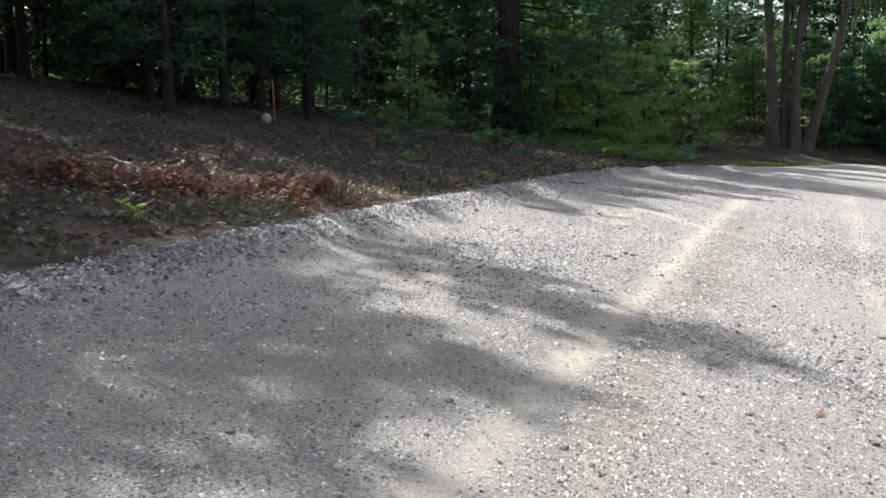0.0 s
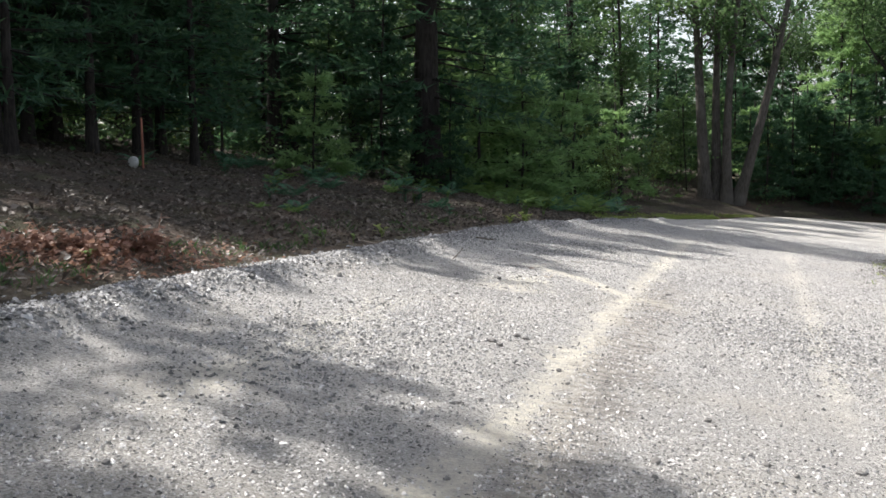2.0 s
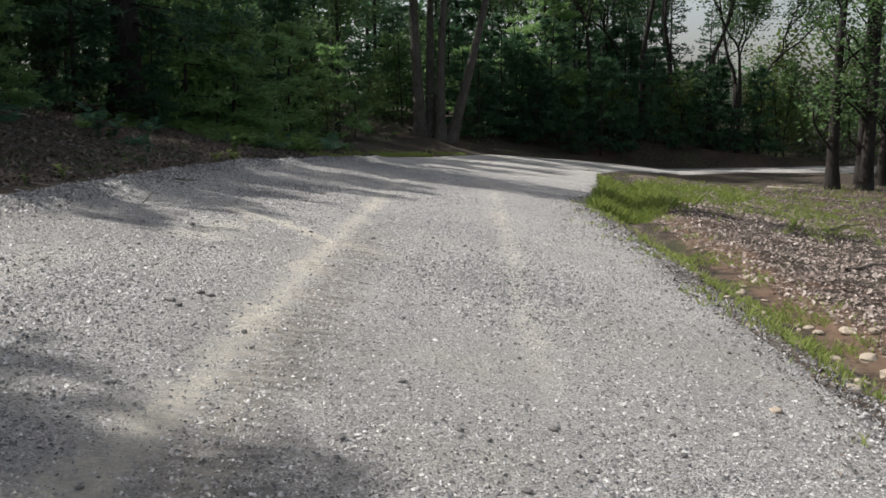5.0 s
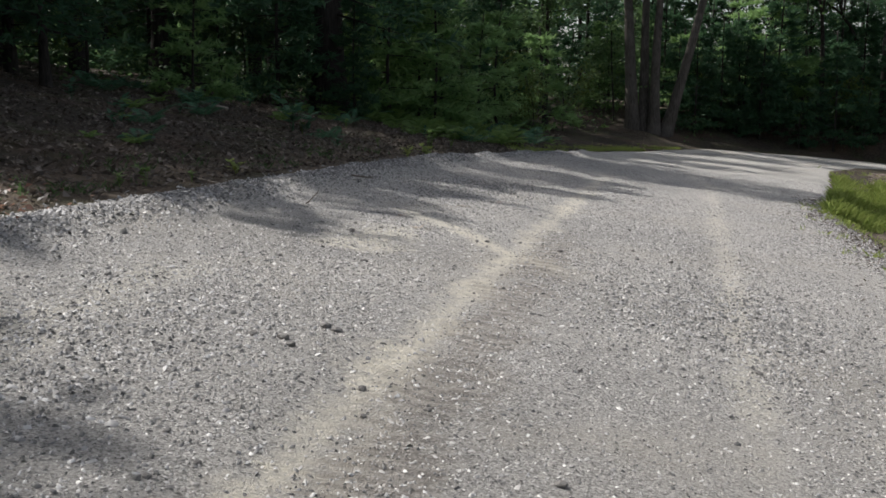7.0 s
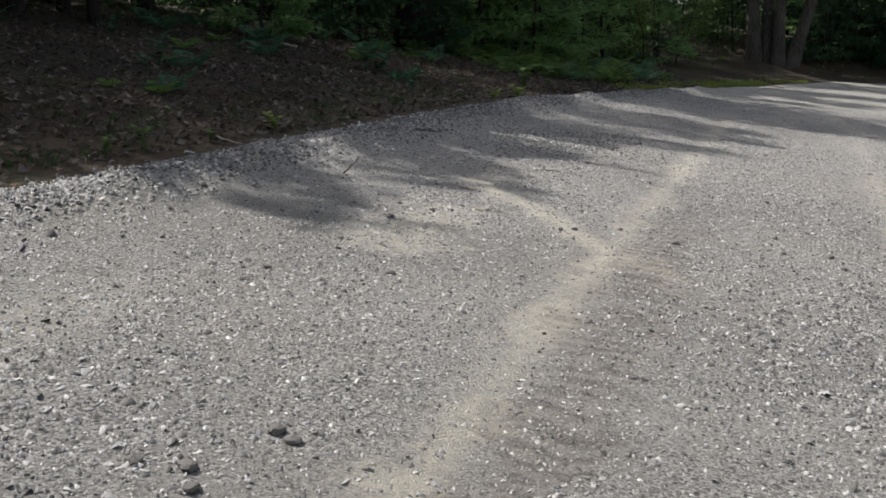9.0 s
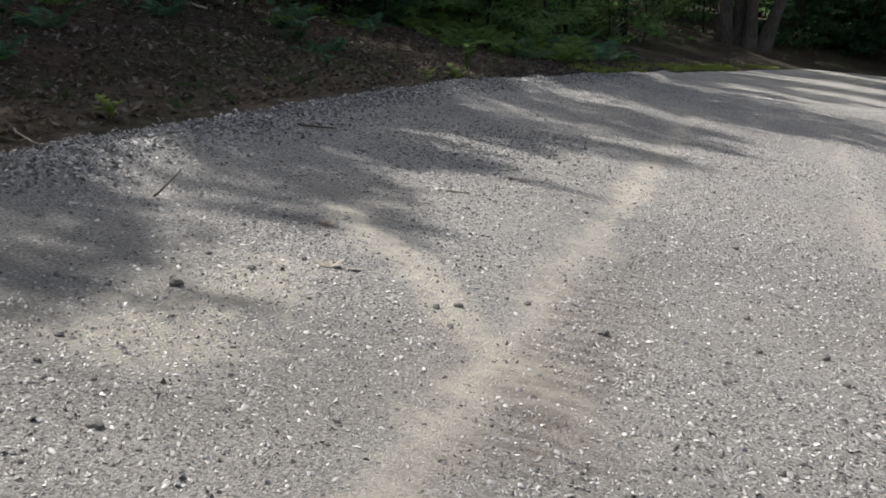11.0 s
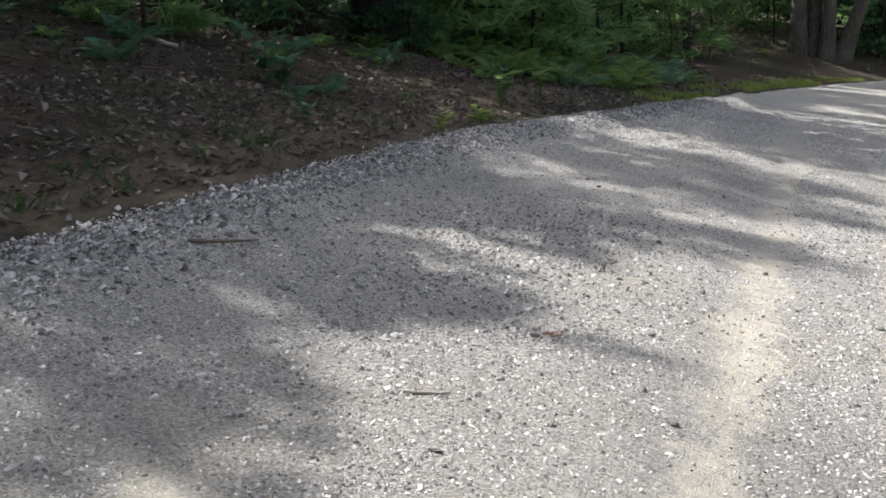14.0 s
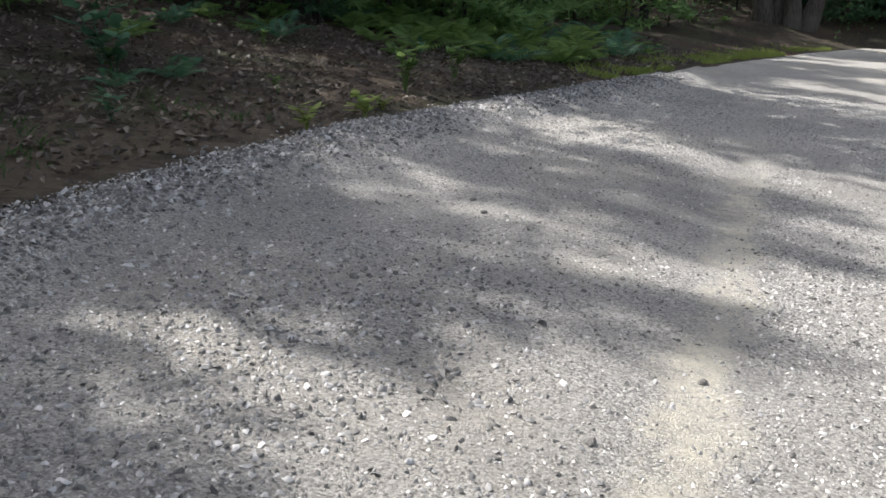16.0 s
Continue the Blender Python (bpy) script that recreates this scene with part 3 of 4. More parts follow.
# the open ground to the right, with its few tall trunks
right_oak = broadleaf("oak_tree", 16, 0.27, 1.6, 2.4, 71, "straight dark-barked oak with leafy low twigs", M_OAK, M_BARK, 2000, 0.2)
protos[id(right_oak)] = False
for x, y, s in ((16.4, 44.6, 1.0), (17.6, 44.1, 1.05), (19.4, 46.6, 0.9), (18.9, 47.6, 0.95), (21.5, 43.0, 1.0)):
    put(right_oak, x, y, scale=s)


def far_right(x, y):
    return x > 20 and (y < 52 or y > 62) and x > 14 + (y - 20) * 0.15


for x, y in spread_out(8, 26, 60, 24, 50, 5.0, far_right):
    put(random.choice([right_oak, oaks[1]]), x, y, scale=random.uniform(0.8, 1.0))
for x, y in spread_out(9, 32, 70, 64, 96, 5.0, far_right):
    put(random.choice(oaks), x, y, scale=random.uniform(0.7, 1.0))


# ---- distant woods that close the view ----
def far_woods():
    polys = []
    r = random.Random(91)
    for k in range(64000):
        a = r.uniform(-80, 250)
        ahead = -75 < a < 75
        if ahead and k % 4:
            a = r.uniform(-70, 12)
        dist = r.uniform(84, 118) if ahead else r.uniform(34, 60)
        x, y = math.sin(math.radians(a)) * dist, math.cos(math.radians(a)) * dist + (10 if ahead else -10)
        h = 23 if a < 8 or a > 75 else 9.0 if a < 18 else 6.0
        z = slope(x, y) + 0.5 + r.random() ** 0.9 * h * (0.75 + 0.35 * noise.noise((x * 0.12, y * 0.12, 0)))
        leaf(polys, Vector((x, y, z)), r, r.uniform(0.5, 1.1))
    return tagged(poly_soup("far_woods", polys, M_PINE), "distant dark green wood all round the clearing", "woods", kind="stuff")


far_woods()


def thicket():
    """The tangle of twigs and leaves between the trunks."""
    polys, r = [], random.Random(92)
    while len(polys) < 52000:
        x, y = r.uniform(-34, 32), r.uniform(17, 84)
        open_gap = sunny_lane(x, y) and (left_edge(min(y, 51)) - x > 5 if x < 1 else y > left_edge_far(x) + 2)
        if not (open_gap or (in_wood(x, y) if x < 1 else past_bend(x, y))):
            continue
        patch = noise.noise((x * 0.23, y * 0.23, 7.0)) + 0.25 * noise.noise((x, y, 3.0))
        if patch < -0.12:
            continue
        z0 = land(x, y)
        for _ in range(5):
            leaf(polys, Vector((x + r.gauss(0, 0.35), y + r.gauss(0, 0.35), z0 + 0.05 + abs(r.gauss(0, 0.45 + 0.9 * max(patch, 0))))), r, r.uniform(0.07, 0.16))
    return tagged(poly_soup("undergrowth", polys, M_OAK), "low yellow-green undergrowth between the trunks", "undergrowth", kind="stuff")


thicket()
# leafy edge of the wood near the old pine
edge_pine = pine("young_pine", 5.0, 0.06, 0.3, 1.9, 23, "young pine with sunlit, light green boughs at the wood's edge", M_PINE_SUNLIT, 1.3, dead=False)
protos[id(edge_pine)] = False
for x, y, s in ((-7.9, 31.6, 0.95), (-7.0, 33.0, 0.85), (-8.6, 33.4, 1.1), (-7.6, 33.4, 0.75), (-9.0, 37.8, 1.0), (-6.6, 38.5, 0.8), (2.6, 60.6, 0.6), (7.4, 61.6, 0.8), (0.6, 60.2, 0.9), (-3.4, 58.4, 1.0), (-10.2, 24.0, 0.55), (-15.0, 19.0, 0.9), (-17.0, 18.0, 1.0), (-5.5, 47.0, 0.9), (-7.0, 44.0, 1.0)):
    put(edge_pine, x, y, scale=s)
for x, y, s in ((-6.9, 34.0, 0.9), (-7.8, 37.2, 1.0), (-5.4, 42.0, 0.7), (-4.6, 52.4, 0.9), (-2.9, 55.6, 1.1), (4.5, 60.8, 0.9), (8.9, 60.8, 0.8), (13.9, 61.0, 1.0), (-12.2, 31.0, 0.8), (-11.5, 29.2, 0.7)):
    put(random.choice(saplings), x, y, scale=s)


# ---- small plants ----
def frond_mesh(length, r, material):
    polys = []
    droop = r.uniform(0.35, 0.6)

    def at(f):
        return Vector((length * f, 0, length * (0.75 * f - droop * 1.4 * f * f)))

    for k in range(8):
        a, b = at(k / 8), at((k + 1) / 8)
        polys.append((a + Vector((0, 0.006, 0)), a - Vector((0, 0.006, 0)), b))
    for k in range(2, 17):
        f = k / 17
        w = length * 0.30 * math.sin(math.pi * min(1, f ** 0.75)) + 0.01
        p = at(f)
        for s in (-1, 1):
            tip = p + Vector((w * 0.35, s * w, -0.15 * w))
            mid = p.lerp(tip, 0.45)
            polys.append((p, mid + Vector((0.016, 0, 0.01)), tip, mid - Vector((0.016, 0, 0))))
    ob = poly_soup("frond", polys, material)
    return ob


def fern(material, label, seed, size=0.75, fronds=9, name="fern"):
    r = random.Random(seed)
    plant = tagged(new(name), label, "fern")
    for k in range(fronds):
        ob = frond_mesh(size * r.uniform(0.7, 1.1), r, material)
        ob.rotation_euler = (r.uniform(-0.2, 0.2), r.uniform(-0.5, 0.1), 2 * math.pi * (k + r.uniform(-0.3, 0.3)) / fronds)
        part("frond", ob, plant)
    protos[id(plant)] = False
    return plant


def weed(material, label, seed, height, leaf_size, leaves, name="weed"):
    r = random.Random(seed)
    plant = tagged(new(name), label, "plant")
    tv, tf, polys = [], [], []
    for _ in range(3):
        d = Vector((r.uniform(-0.35, 0.35), r.uniform(-0.35, 0.35), 1)) * height * r.uniform(0.7, 1)
        pts = [Vector((0, 0, -0.03)), d * 0.5 + Vector((0.02, 0, 0)), d]
        tube(tv, tf, pts, [0.008, 0.006, 0.003], 5)
        for k in range(leaves // 3):
            p = d * r.uniform(0.3, 1.0)
            a = r.uniform(0, 2 * math.pi)
            out = Vector((math.cos(a), math.sin(a), r.uniform(-0.1, 0.6))).normalized() * leaf_size * r.uniform(0.7, 1.2)
            s = out.cross(Vector((0, 0, 1))).normalized() * leaf_size * 0.26
            polys.append((p, p + out * 0.35 + s, p + out * 0.75 + s * 0.7, p + out, p + out * 0.75 - s * 0.7, p + out * 0.35 - s))
    part("stem", mesh_object("stem", tv, tf, material, True), plant)
    part("foliage", poly_soup("foliage", polys, material), plant)
    protos[id(plant)] = False
    return plant


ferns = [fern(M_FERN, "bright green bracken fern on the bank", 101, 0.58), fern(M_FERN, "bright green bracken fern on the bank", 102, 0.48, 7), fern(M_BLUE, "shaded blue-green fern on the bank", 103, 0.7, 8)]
dead_fern = fern(M_DRY, "withered brown fern beside the track", 104, 0.65, 9, "dead_fern")
for x, y, s in ((-4.55, 31.0, 1.0), (-5.1, 30.4, 0.8), (-6.1, 30.0, 1.1), (-7.0, 30.8, 1.2), (-6.5, 31.8, 1.2), (-5.6, 32.6, 1.1), (-5.0, 34.2, 1.1), (-6.2, 34.6, 1.2), (-7.7, 29.4, 1.0), (-5.5, 36.3, 1.0), (-7.6, 40.5, 1.2), (-8.1, 32.6, 1.1),
                (-4.9, 38.9, 0.9), (-8.3, 27.6, 0.8), (-6.9, 28.4, 0.8), (-7.5, 26.6, 0.8), (-9.0, 27.2, 0.9), (-8.4, 24.6, 0.9), (-9.6, 23.0, 0.8), (-8.6, 21.4, 0.8), (-10.6, 25.2, 0.9), (-7.8, 18.0, 0.7), (-9.0, 19.6, 0.8), (-12.0, 24.5, 0.9), (-11.5, 22.3, 0.8),
                (-4.4, 51.8, 0.9), (-3.2, 52.8, 0.8)):
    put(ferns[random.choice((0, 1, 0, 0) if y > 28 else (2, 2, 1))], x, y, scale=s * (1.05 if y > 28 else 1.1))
for k in range(40):
    y = random.uniform(28.5, 38)
    put(ferns[random.choice((0, 1, 0, 2))], left_edge(y) - random.uniform(1.2, 5.2), y, scale=random.uniform(0.8, 1.5))
for x, y, s in ((-4.5, 37.6, 1.1), (-4.1, 38.6, 1.0), (-3.9, 36.8, 0.9), (-4.6, 33.2, 0.9), (-4.0, 35.2, 0.8)):
    put(dead_fern, x, y, scale=s)
blue = weed(M_BLUE, "broad-leaved blue-green weed on the dark bank", 111, 0.55, 0.26, 24)
for x, y, s in ((-7.3, 22.6, 1.2), (-6.9, 22.3, 0.9), (-7.9, 17.4, 0.7), (-9.2, 22.2, 0.7), (-5.65, 20.6, 0.45)):
    put(blue, x, y, scale=s)
green = weed(M_FERN, "small light green seedling at the road's edge", 112, 0.4, 0.15, 27)
for x, y, s in ((-5.06, 25.0, 1.4), (-4.87, 26.2, 1.4), (-5.25, 25.5, 0.8), (-5.07, 12.8, 0.45), (-5.05, 13.25, 0.6), (-5.0, 14.1, 0.35), (-5.4, 9.2, 0.4), (-5.6, 4.8, 0.6), (-5.3, 18.4, 0.35), (-5.7, 23.2, 0.5)):
    put(green, x, y, scale=s)
for k in range(26):
    y = random.uniform(15, 28)
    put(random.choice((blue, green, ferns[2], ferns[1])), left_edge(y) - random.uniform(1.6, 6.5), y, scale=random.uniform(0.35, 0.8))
pale = weed(M_GRASS, "pale yellow-green tuft at the gravel's edge", 113, 0.22, 0.16, 18)
for x, y, s in ((-4.72, 21.9, 1.0), (-4.6, 22.8, 1.1), (-4.75, 23.6, 0.7), (-5.1, 15.4, 0.8), (-5.4, 6.6, 0.9)):
    put(pale, x, y, scale=s)


def bracken(seed):
    r = random.Random(seed)
    plant = tagged(new("dead_bracken"), "rust-red dead bracken standing in a strip of sun", "plant", "dead bracken along the verge")
    polys = []
    for _ in range(6):
        tv, tf = [], []
        d = Vector((r.gauss(0, 0.3), r.gauss(0, 0.3), r.uniform(0.5, 1.1))) * 0.36
        o = Vector((r.gauss(0, 0.12), r.gauss(0, 0.12), -0.02))
        tube(tv, tf, [o, o + d * 0.6, o + d], [0.006, 0.005, 0.003], 4)
        for _ in range(9):
            leaf(polys, o + d * r.uniform(0.3, 1), r, r.uniform(0.05, 0.12))
        part("stalk", mesh_object("stalk", tv, tf, M_RUST), plant)
    part("foliage", poly_soup("foliage", polys, M_RUST), plant)
    protos[id(plant)] = False
    return plant


brackens = [bracken(121), bracken(122)]
for k in range(34):
    f = random.random()
    x, y = -6.75 + 1.3 * f + random.gauss(0, 0.2), 7.3 + 2.7 * f + random.gauss(0, 0.2)
    put(random.choice(brackens), x, y, scale=random.uniform(0.5, 1.0))


# ---- grass, leaf litter and gravel ----
def blades(n, spots, low, high, seed, label, material=M_GRASS):
    r, polys = random.Random(seed), []
    while len(polys) < n:
        x, y = spots(r)
        if noise.noise((x * 0.9, y * 0.9, seed)) < -0.05 + 0.2 * r.random():
            continue
        p = Vector((x, y, top(x, y) - 0.01))
        for _ in range(4):
            q = p + Vector((r.gauss(0, 0.03), r.gauss(0, 0.03), 0))
            v = Vector((r.gauss(0, 0.45), r.gauss(0, 0.45), 1)).normalized() * r.uniform(low, high)
            s = Vector((-v.y, v.x, 0)).normalized() * r.uniform(0.003, 0.007)
            bend = Vector((v.x, v.y, 0)) * 0.5
            polys.append((q - s, q + s, q + v * 0.6 + s * 0.7, q + v + bend, q + v * 0.6 - s * 0.7))
    return tagged(poly_soup("grass", polys, material), label, "grass", kind="stuff")


def tip_patch(r):
    y = 38 - 16 * r.random() ** 0.8
    return right_edge(y) + 0.15 + abs(r.gauss(0, 0.35 + 0.14 * max(0, y - 22))), y


def verge_patch(r):
    y = r.uniform(6, 24)
    return right_edge(y) + 0.25 + r.gauss(0.5, 0.45), y


def left_verge(r):
    y = r.uniform(30, 50)
    return left_edge(y) - 0.1 - abs(r.gauss(0, 0.45)), y


def field_patch(r):
    return r.choice(((8.5, 24), (10, 25.5), (11, 38), (13, 38.5), (9, 44), (15, 41), (11.5, 28), (18, 42)))[0] + r.gauss(0, 1.2), r.uniform(22, 46)


def bank_patch(r):
    y = r.uniform(2, 22)
    return left_edge(y) - 0.45 - abs(r.gauss(0, 0.6)), y


blades(7000, tip_patch, 0.10, 0.34, 131, "lush green grass on the verge where the track bends")
blades(5600, verge_patch, 0.04, 0.13, 132, "sparse green grass along the ditch")
blades(7000, left_verge, 0.04, 0.15, 133, "short green grass along the far verge")
blades(9000, field_patch, 0.08, 0.22, 134, "green grass patches in the open field")
blades(1300, bank_patch, 0.04, 0.13, 135, "thin dark grass on the bank's foot", M_OAK)


def litter(n, spots, seed, size, label, material=M_DRY):
    r, polys = random.Random(seed), []
    for _ in range(n):
        x, y = spots(r)
        p = Vector((x, y, top(x, y) + r.uniform(0.004, 0.02)))
        a, s = r.uniform(0, 2 * math.pi), size * r.uniform(0.5, 1.3)
        d = Vector((math.cos(a), math.sin(a), r.gauss(0, 0.35))) * s
        w = Vector((-math.sin(a), math.cos(a), r.gauss(0, 0.45))) * s * 0.32
        lift = Vector((0, 0, s * r.uniform(0.0, 0.35)))
        polys.append((p, p + d * 0.4 + w + lift, p + d + lift * 0.4, p + d * 0.5 - w * 0.8 + lift))
    return tagged(poly_soup("leaf_litter", polys, material), label, "leaf litter", kind="stuff")


def bank_spot(r):
    y = r.uniform(2, 40)
    return left_edge(y) - 0.35 - abs(r.gauss(0, 1)) ** 1.1 * 4.5, y


def field_spot(r):
    y = 5 + 42 * r.random() ** 1.4
    return right_edge(y) + 1.3 + abs(r.gauss(0, 1)) * (2.5 + 0.12 * y), y


def rust_spot(r):
    f = r.random()
    return -7.2 + 2.0 * f + r.gauss(0, 0.4), 7.2 + 3.2 * f + r.gauss(0, 0.7)


def edge_spot(r):
    y = r.uniform(5, 26)
    return right_edge(y) + r.gauss(0.25, 0.38), y


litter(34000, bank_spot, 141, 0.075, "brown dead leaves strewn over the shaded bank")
litter(60000, field_spot, 142, 0.065, "pale, sunlit dead oak leaves strewn over the field", M_SUNLIT_LEAF)
litter(2600, rust_spot, 143, 0.07, "rust-red dead leaves in the sun", M_RUST)
litter(5000, edge_spot, 144, 0.042, "dead leaves blown on to the gravel's edge")


def gravel(n, spots, seed, low, high, label, material=M_GRAVEL, name="gravel"):
    """Loose chips: broken slabs with a slanting ridge, tilted every way and bedded in the surface."""
    g = np.random.default_rng(seed)
    base = np.array([(1, -0.7, 0), (0.9, 0.75, 0), (-0.95, 0.7, 0), (-1, -0.65, 0), (0.5, 0.1, 1), (-0.55, -0.1, 0.9)], float)
    tri = np.array([(0, 1, 4), (1, 2, 5), (1, 5, 4), (2, 3, 5), (3, 0, 4), (3, 4, 5)])
    at = spots(g, n)
    z = np.array([top(float(x), float(y)) for x, y in at])
    size = low * (high / low) ** (g.random(n) ** 2.2)
    v = base[None] + g.normal(0, 0.22, (n, 6, 3))
    v[:, :4, 2] -= 0.35
    v[:, :, 2] *= g.uniform(0.45, 1.05, (n, 1))
    v[:, :, 0] *= g.uniform(0.85, 1.7, (n, 1))
    v[:, :, 2] += v[:, :, 0] * g.normal(0, 0.28, (n, 1)) + v[:, :, 1] * g.normal(0, 0.35, (n, 1))
    a = g.uniform(0, 2 * np.pi, n)
    c, s = np.cos(a)[:, None], np.sin(a)[:, None]
    v = np.stack([v[..., 0] * c - v[..., 1] * s, v[..., 0] * s + v[..., 1] * c, v[..., 2]], -1) * size[:, None, None]
    v += np.stack([at[:, 0], at[:, 1], z + size * 0.2], -1)[:, None]
    f = tri[None] + 6 * np.arange(n)[:, None, None]
    me = bpy.data.meshes.new(name)
    me.vertices.add(6 * n)
    me.vertices.foreach_set("co", v.ravel())
    me.loops.add(18 * n)
    me.loops.foreach_set("vertex_index", f.ravel().astype(np.int32))
    me.polygons.add(6 * n)
    me.polygons.foreach_set("loop_start", np.arange(0, 18 * n, 3, dtype=np.int32))
    me.update(calc_edges=True)
    me.materials.append(material)
    return tagged(new(name, me), label, "gravel", kind="stuff")


def on_road(g, n):
    out = np.empty((0, 2))
    while len(out) < n:
        y = 1.5 + 30 * g.random(n) ** 1.25
        x = np.interp(y, EDGE_Y, EDGE_X) + g.uniform(-0.1, 7.4, n)
        ruts = np.maximum(np.exp(-(((x + 1.26) / 0.19) ** 2)) * 0.85, np.exp(-(((x - 0.6) / 0.15) ** 2)) * 0.4)
        branch = np.exp(-(((x + 0.72 + 0.88 * (y - 12.2)) / 0.28) ** 2)) * ((y > 12.0) & (y < 14.8)) * 0.85
        ruts = np.maximum(ruts, branch)
        patches = 0.5 + 0.35 * np.sin(x * 1.3 + 2 * np.sin(y * 0.5)) * np.sin(y * 0.9 + 1.7 * np.sin(x * 0.8))
        keep = g.random(n) < patches * (1 - ruts)
        out = np.concatenate([out, np.stack([x, y], -1)[keep]])
    return out[:n]


def on_berm(g, n):
    y = g.uniform(2, 31, n)
    x = np.interp(y, EDGE_Y, EDGE_X) + 0.45 + g.normal(-0.05, 0.22, n)
    return np.stack([x, y], -1)


def off_edge(g, n):
    y = g.uniform(4, 24, n)
    return np.stack([np.interp(y, RIGHT_Y, RIGHT_X) + g.normal(0.0, 0.25, n), y], -1)


gravel(200000, on_road, 151, 0.0035, 0.0078, "fine loose grey crushed stone over the track")
gravel(30000, on_road, 154, 0.006, 0.012, "coarser loose grey stone over the track")
gravel(27000, on_berm, 152, 0.008, 0.021, "ridge of coarse grey gravel, coloured dark as in shade, along the track's edge", M_GRAVEL_DARK)


def coarse_patches(g, n):
    k = g.integers(0, 4, n)
    cx, cy = np.array([-2.5, 0.5, -2.6, 0.9])[k], np.array([8.2, 11.6, 17.4, 6.0])[k]
    return np.stack([np.clip(cx + g.normal(0, 0.55, n), -4.2, 2.4), cy + g.normal(0, 0.9, n)], -1)


gravel(34000, on_road, 156, 0.005, 0.0105, "dark grey chips among the pale gravel", M_GRAVEL_DARK)
gravel(13000, coarse_patches, 155, 0.006, 0.015, "patches of coarse grey stone on the track", M_GRAVEL_DARK)
gravel(9000, off_edge, 153, 0.005, 0.013, "coarse gravel spilling into the ditch", M_GRAVEL_DARK)


# ---- stones, sticks and the stake ----
def stone_mesh(seed, flat=0.6):
    bm = bmesh.new()
    bmesh.ops.create_icosphere(bm, subdivisions=2, radius=1)
    r = random.Random(seed)
    o = Vector((r.uniform(0, 50), r.uniform(0, 50), 0))
    for v in bm.verts:
        v.co *= 1 + 0.35 * noise.noise(v.co * 1.3 + o) + 0.12 * noise.noise(v.co * 3.5 + o)
        v.co.z *= flat
    me = bpy.data.meshes.new("stone")
    bm.to_mesh(me)
    bm.free()
    return me


def stones(name, spots, meshes, material, label, group):
    for k, (x, y, s) in enumerate(spots):
        ob = new(name, meshes[k % len(meshes)])
        if not ob.data.materials:
            ob.data.materials.append(material)
        ob.matrix_basis = pose(x, y, top(x, y) + s * 0.25, random.uniform(-12, 12), random.uniform(-12, 12), random.uniform(0, 360)) @ Matrix.Diagonal((s * 1.25, s, s, 1))
        tagged(ob, label, "stone", group)


random.seed(17)
ditch_spots = [(2.85, 9.6, 0.12), (3.1, 10.1, 0.13), (3.8, 11.0, 0.17), (3.75, 12.6, 0.10), (3.96, 12.4, 0.13), (3.83, 11.6, 0.13), (1.95, 8.55, 0.06), (4.0, 15.8, 0.11), (3.64, 10.4, 0.16), (3.5, 13.6, 0.08), (3.9, 10.4, 0.14), (3.3, 11.4, 0.07), (3.6, 14.8, 0.08), (4.2, 11.9, 0.10)]
ditch_spots += [(3.55 + random.gauss(0, 0.3), random.uniform(8, 17), random.uniform(0.04, 0.09)) for _ in range(36)]
stones("ditch_stone", [(x, y, s * 0.6) for x, y, s in ditch_spots], [stone_mesh(k, 0.55) for k in (1, 2, 3)], M_ROCK, "pale tan fieldstone lying in the washed-out ditch", "ditch stones")
road_spots = [(-2.62, 12.52, 0.032), (-1.52, 13.14, 0.02), (-1.59, 13.03, 0.017), (-1.37, 15.7, 0.02), (-0.46, 6.99, 0.025), (0.33, 6.73, 0.02), (-1.8, 9.05, 0.03), (-1.72, 8.95, 0.025), (-1.95, 9.0, 0.025), (-1.7, 9.4, 0.03), (-1.62, 9.36, 0.025)]
road_spots += [(random.uniform(-4.0, 1.8), random.uniform(2.5, 21), random.uniform(0.012, 0.022)) for _ in range(110)]
stones("road_stone", road_spots, [stone_mesh(k, 0.7) for k in (4, 5, 6)], M_STONE, "dark grey stone lying loose on the gravel", "loose stones on the track")


def stick(name, a, b, radius, material, label, bend=0.05, lift=0.0):
    pa, pb = Vector((*a, top(*a) + radius * 0.7)), Vector((*b, top(*b) + radius * 0.7 + lift))
    side = (pb - pa).cross(Vector((0, 0, 1))).normalized()
    pts = [pa.lerp(pb, f) + side * bend * math.sin(f * math.pi) + side * bend * 0.3 * math.sin(f * 9) for f in (0, 0.2, 0.4, 0.6, 0.8, 1.0)]
    tv, tf = [], []
    tube(tv, tf, pts, [radius * (1 - 0.5 * k / 5) for k in range(6)], 7)
    fork = pts[3]
    tube(tv, tf, [fork, fork + (pb - pa) * 0.15 + side * (pb - pa).length * 0.12 + Vector((0, 0, radius))], [radius * 0.5, radius * 0.25], 5)
    return tagged(mesh_object(name, tv, tf, material, True), label, "stick")


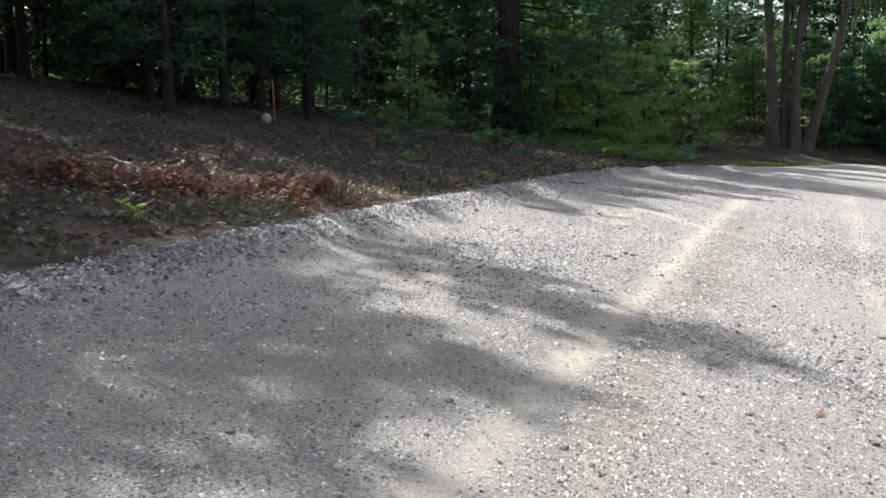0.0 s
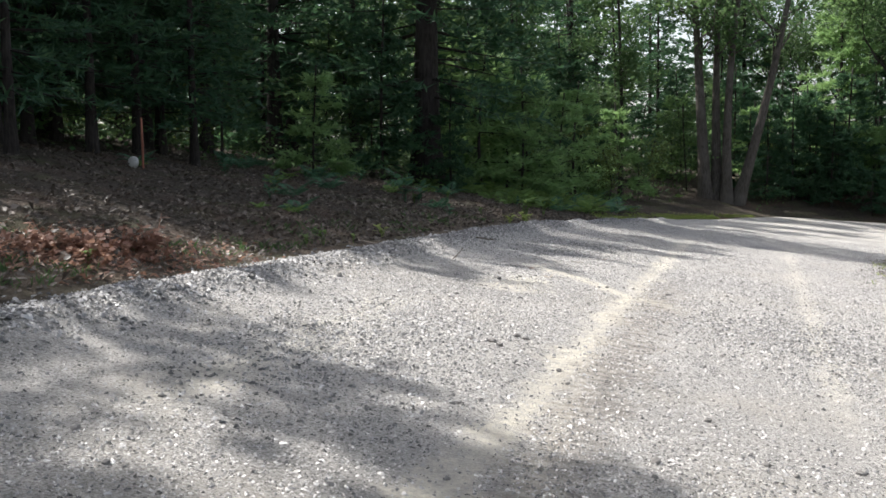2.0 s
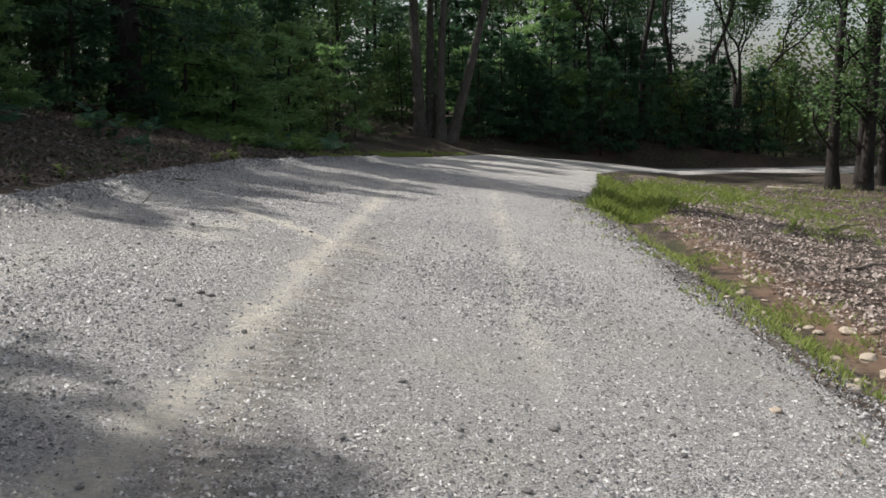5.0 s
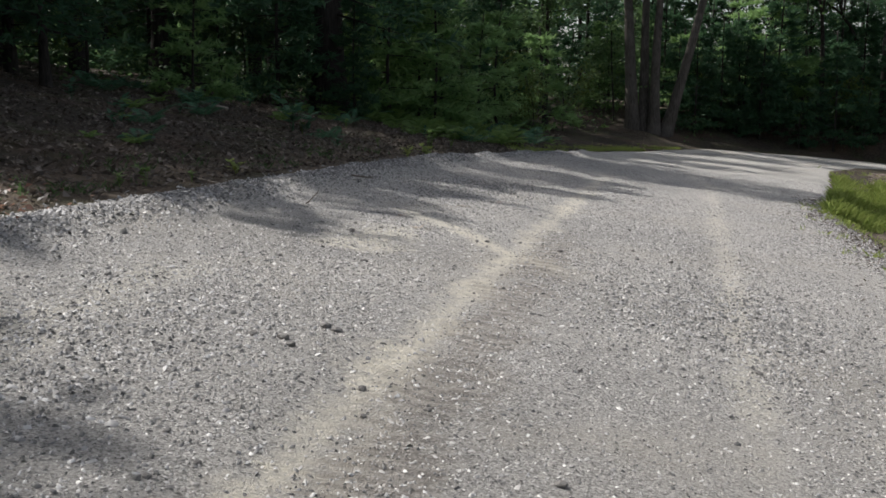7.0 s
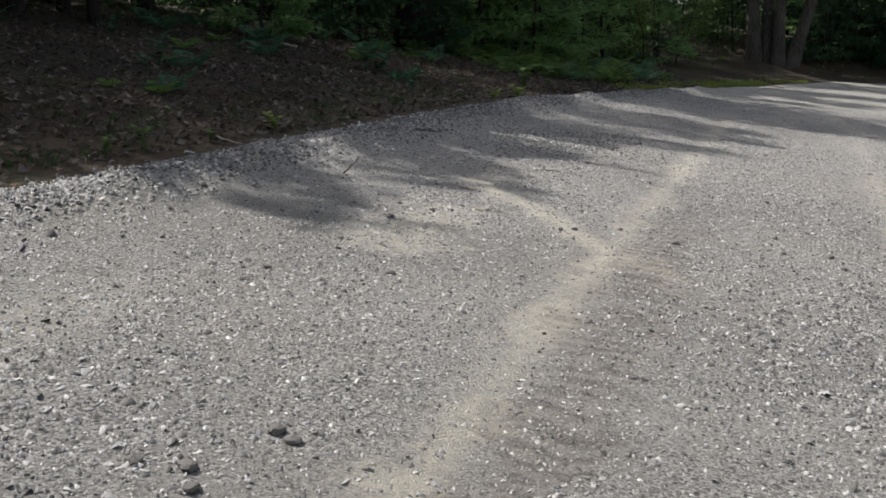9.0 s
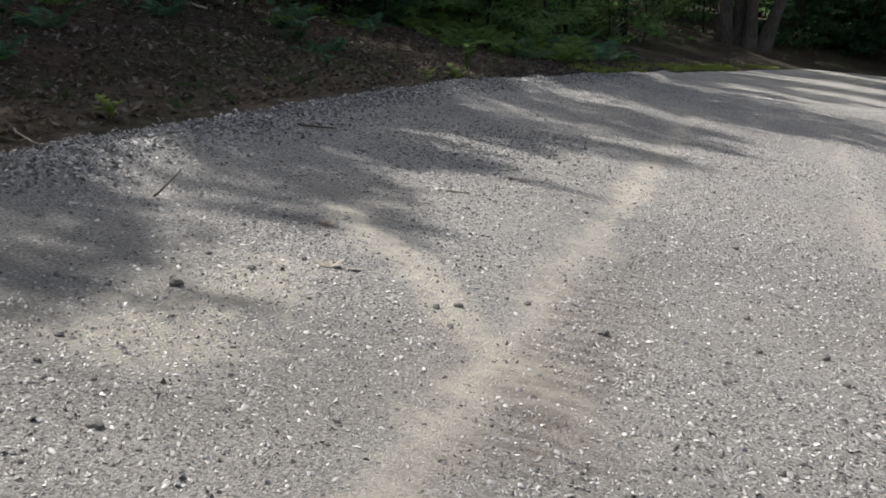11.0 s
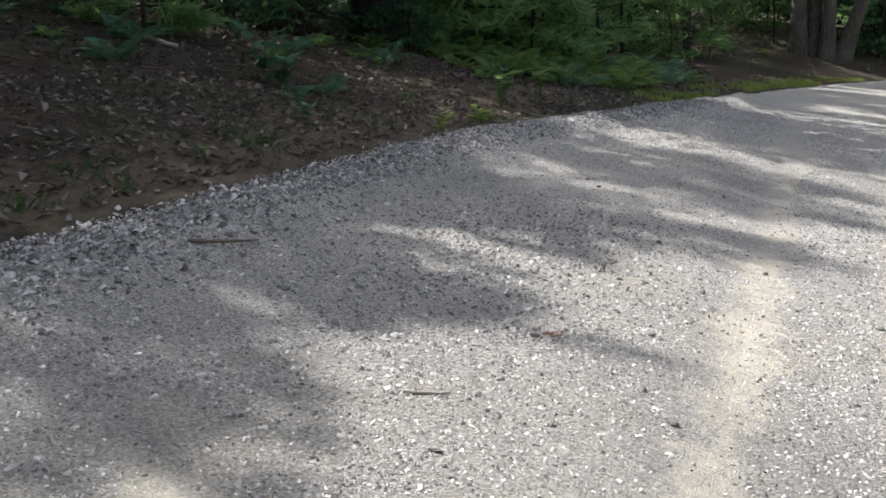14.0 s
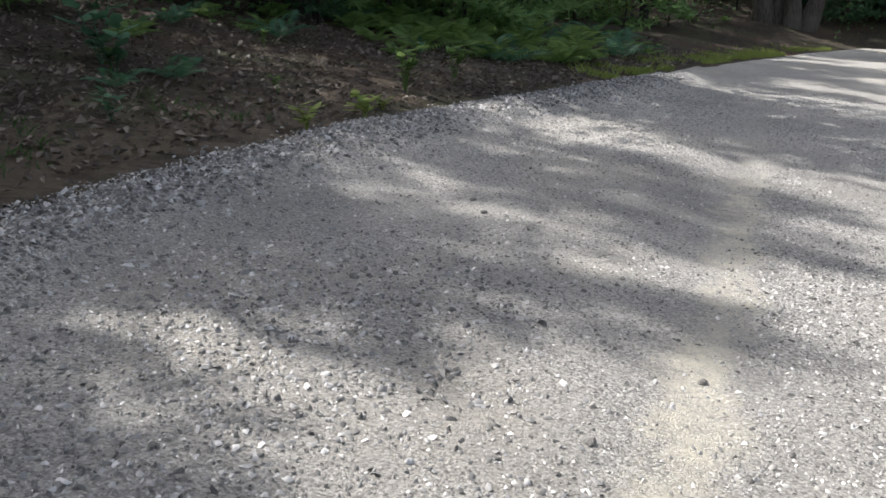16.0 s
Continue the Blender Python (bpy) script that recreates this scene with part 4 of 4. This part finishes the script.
stick("stick", (-3.9, 16.25), (-3.72, 16.62), 0.011, M_TWIG, "short dark stick lying on the gravel")
stick("stick", (-3.48, 13.62), (-3.38, 13.72), 0.008, M_TWIG, "small upturned twig on the gravel", 0.02, 0.14)
stick("stick", (-2.3, 15.33), (-2.15, 15.42), 0.008, M_PALE_TWIG, "short pale stick on the gravel", 0.01)
stick("stick", (-7.65, 8.6), (-6.85, 8.2), 0.02, M_PALE_TWIG, "curved bleached branch lying on the bank", -0.25, 0.05)
stick("log", (-9.7, 23.4), (-8.9, 23.0), 0.06, M_PALE_TWIG, "pale broken log lying on the dark bank")
stick("log", (5.9, 17.2), (7.4, 19.6), 0.035, M_TWIG, "fallen grey branch lying across the leaves", 0.1)
stick("log", (8.7, 25.4), (10.9, 29.6), 0.045, M_TWIG, "long fallen grey branch lying in the field", 0.15)
stick("log", (14.1, 46.0), (15.1, 43.9), 0.06, M_PALE_TWIG, "bleached fallen bough at the trees' foot", 0.1)
for k in range(34):
    y = random.uniform(4, 30)
    x = left_edge(y) - random.uniform(0.5, 6.5)
    a, n = random.uniform(0, 6.28), random.uniform(0.15, 0.6)
    stick("stick", (x, y), (x + math.cos(a) * n, y + math.sin(a) * n), random.uniform(0.005, 0.013), random.choice((M_TWIG, M_TWIG, M_PALE_TWIG)), "dead stick lying among the leaves on the bank", 0.03)


def stake(x, y):
    thing = tagged(new("marker_stake"), "thin weathered red stake with a dull white cap at its foot", "stake")
    tv, tf = [], []
    tube(tv, tf, [Vector((0, 0, -0.1)), Vector((0.01, 0, 0.45)), Vector((0.0, 0, 0.9))], [0.022, 0.02, 0.018], 6)
    part("shaft", mesh_object("shaft", tv, tf, M_STAKE, True), thing)
    bm = bmesh.new()
    bmesh.ops.create_uvsphere(bm, u_segments=14, v_segments=8, radius=0.11)
    for v in bm.verts:
        v.co = Vector((v.co.x - 0.12, v.co.y * 0.5 - 0.1, v.co.z + 0.12))
    me = bpy.data.meshes.new("cap")
    bm.to_mesh(me)
    bm.free()
    me.materials.append(M_WHITE)
    part("cap", new("cap", me), thing, "dull white rounded cap")
    thing.matrix_basis = place(x, y)


stake(-10.1, 16.8)


def fallen_leaf(x, y, size, material, label, seed):
    r, polys = random.Random(seed), []
    for k in range(7):
        a = -1.4 + 2.8 * k / 6
        n = size * (1.0 if k % 2 else 0.62)
        d = Vector((math.cos(a), math.sin(a), 0.15 + 0.3 * r.random())) * n
        w = Vector((-math.sin(a), math.cos(a), 0)) * size * 0.13
        polys.append((Vector((0, 0, 0.004)), d * 0.6 + w, d, d * 0.6 - w))
    ob = poly_soup("fallen_leaf", polys, material)
    ob.matrix_basis = place(x, y, r.uniform(0, 360))
    tagged(ob, label, "leaf")


fallen_leaf(-2.55, 13.9, 0.09, M_RUST, "curled red-brown leaf on the gravel", 1)
fallen_leaf(-2.2, 13.2, 0.10, M_PALE_TWIG, "dry bleached leaf on the gravel", 2)
fallen_leaf(-2.1, 13.26, 0.07, M_PALE_TWIG, "dry bleached leaf on the gravel", 3)
fallen_leaf(-2.0, 16.35, 0.08, M_RUST, "curled red-brown leaf on the gravel", 4)
fallen_leaf(0.1, 5.2, 0.06, M_RUST, "curled red-brown leaf on the gravel", 5)
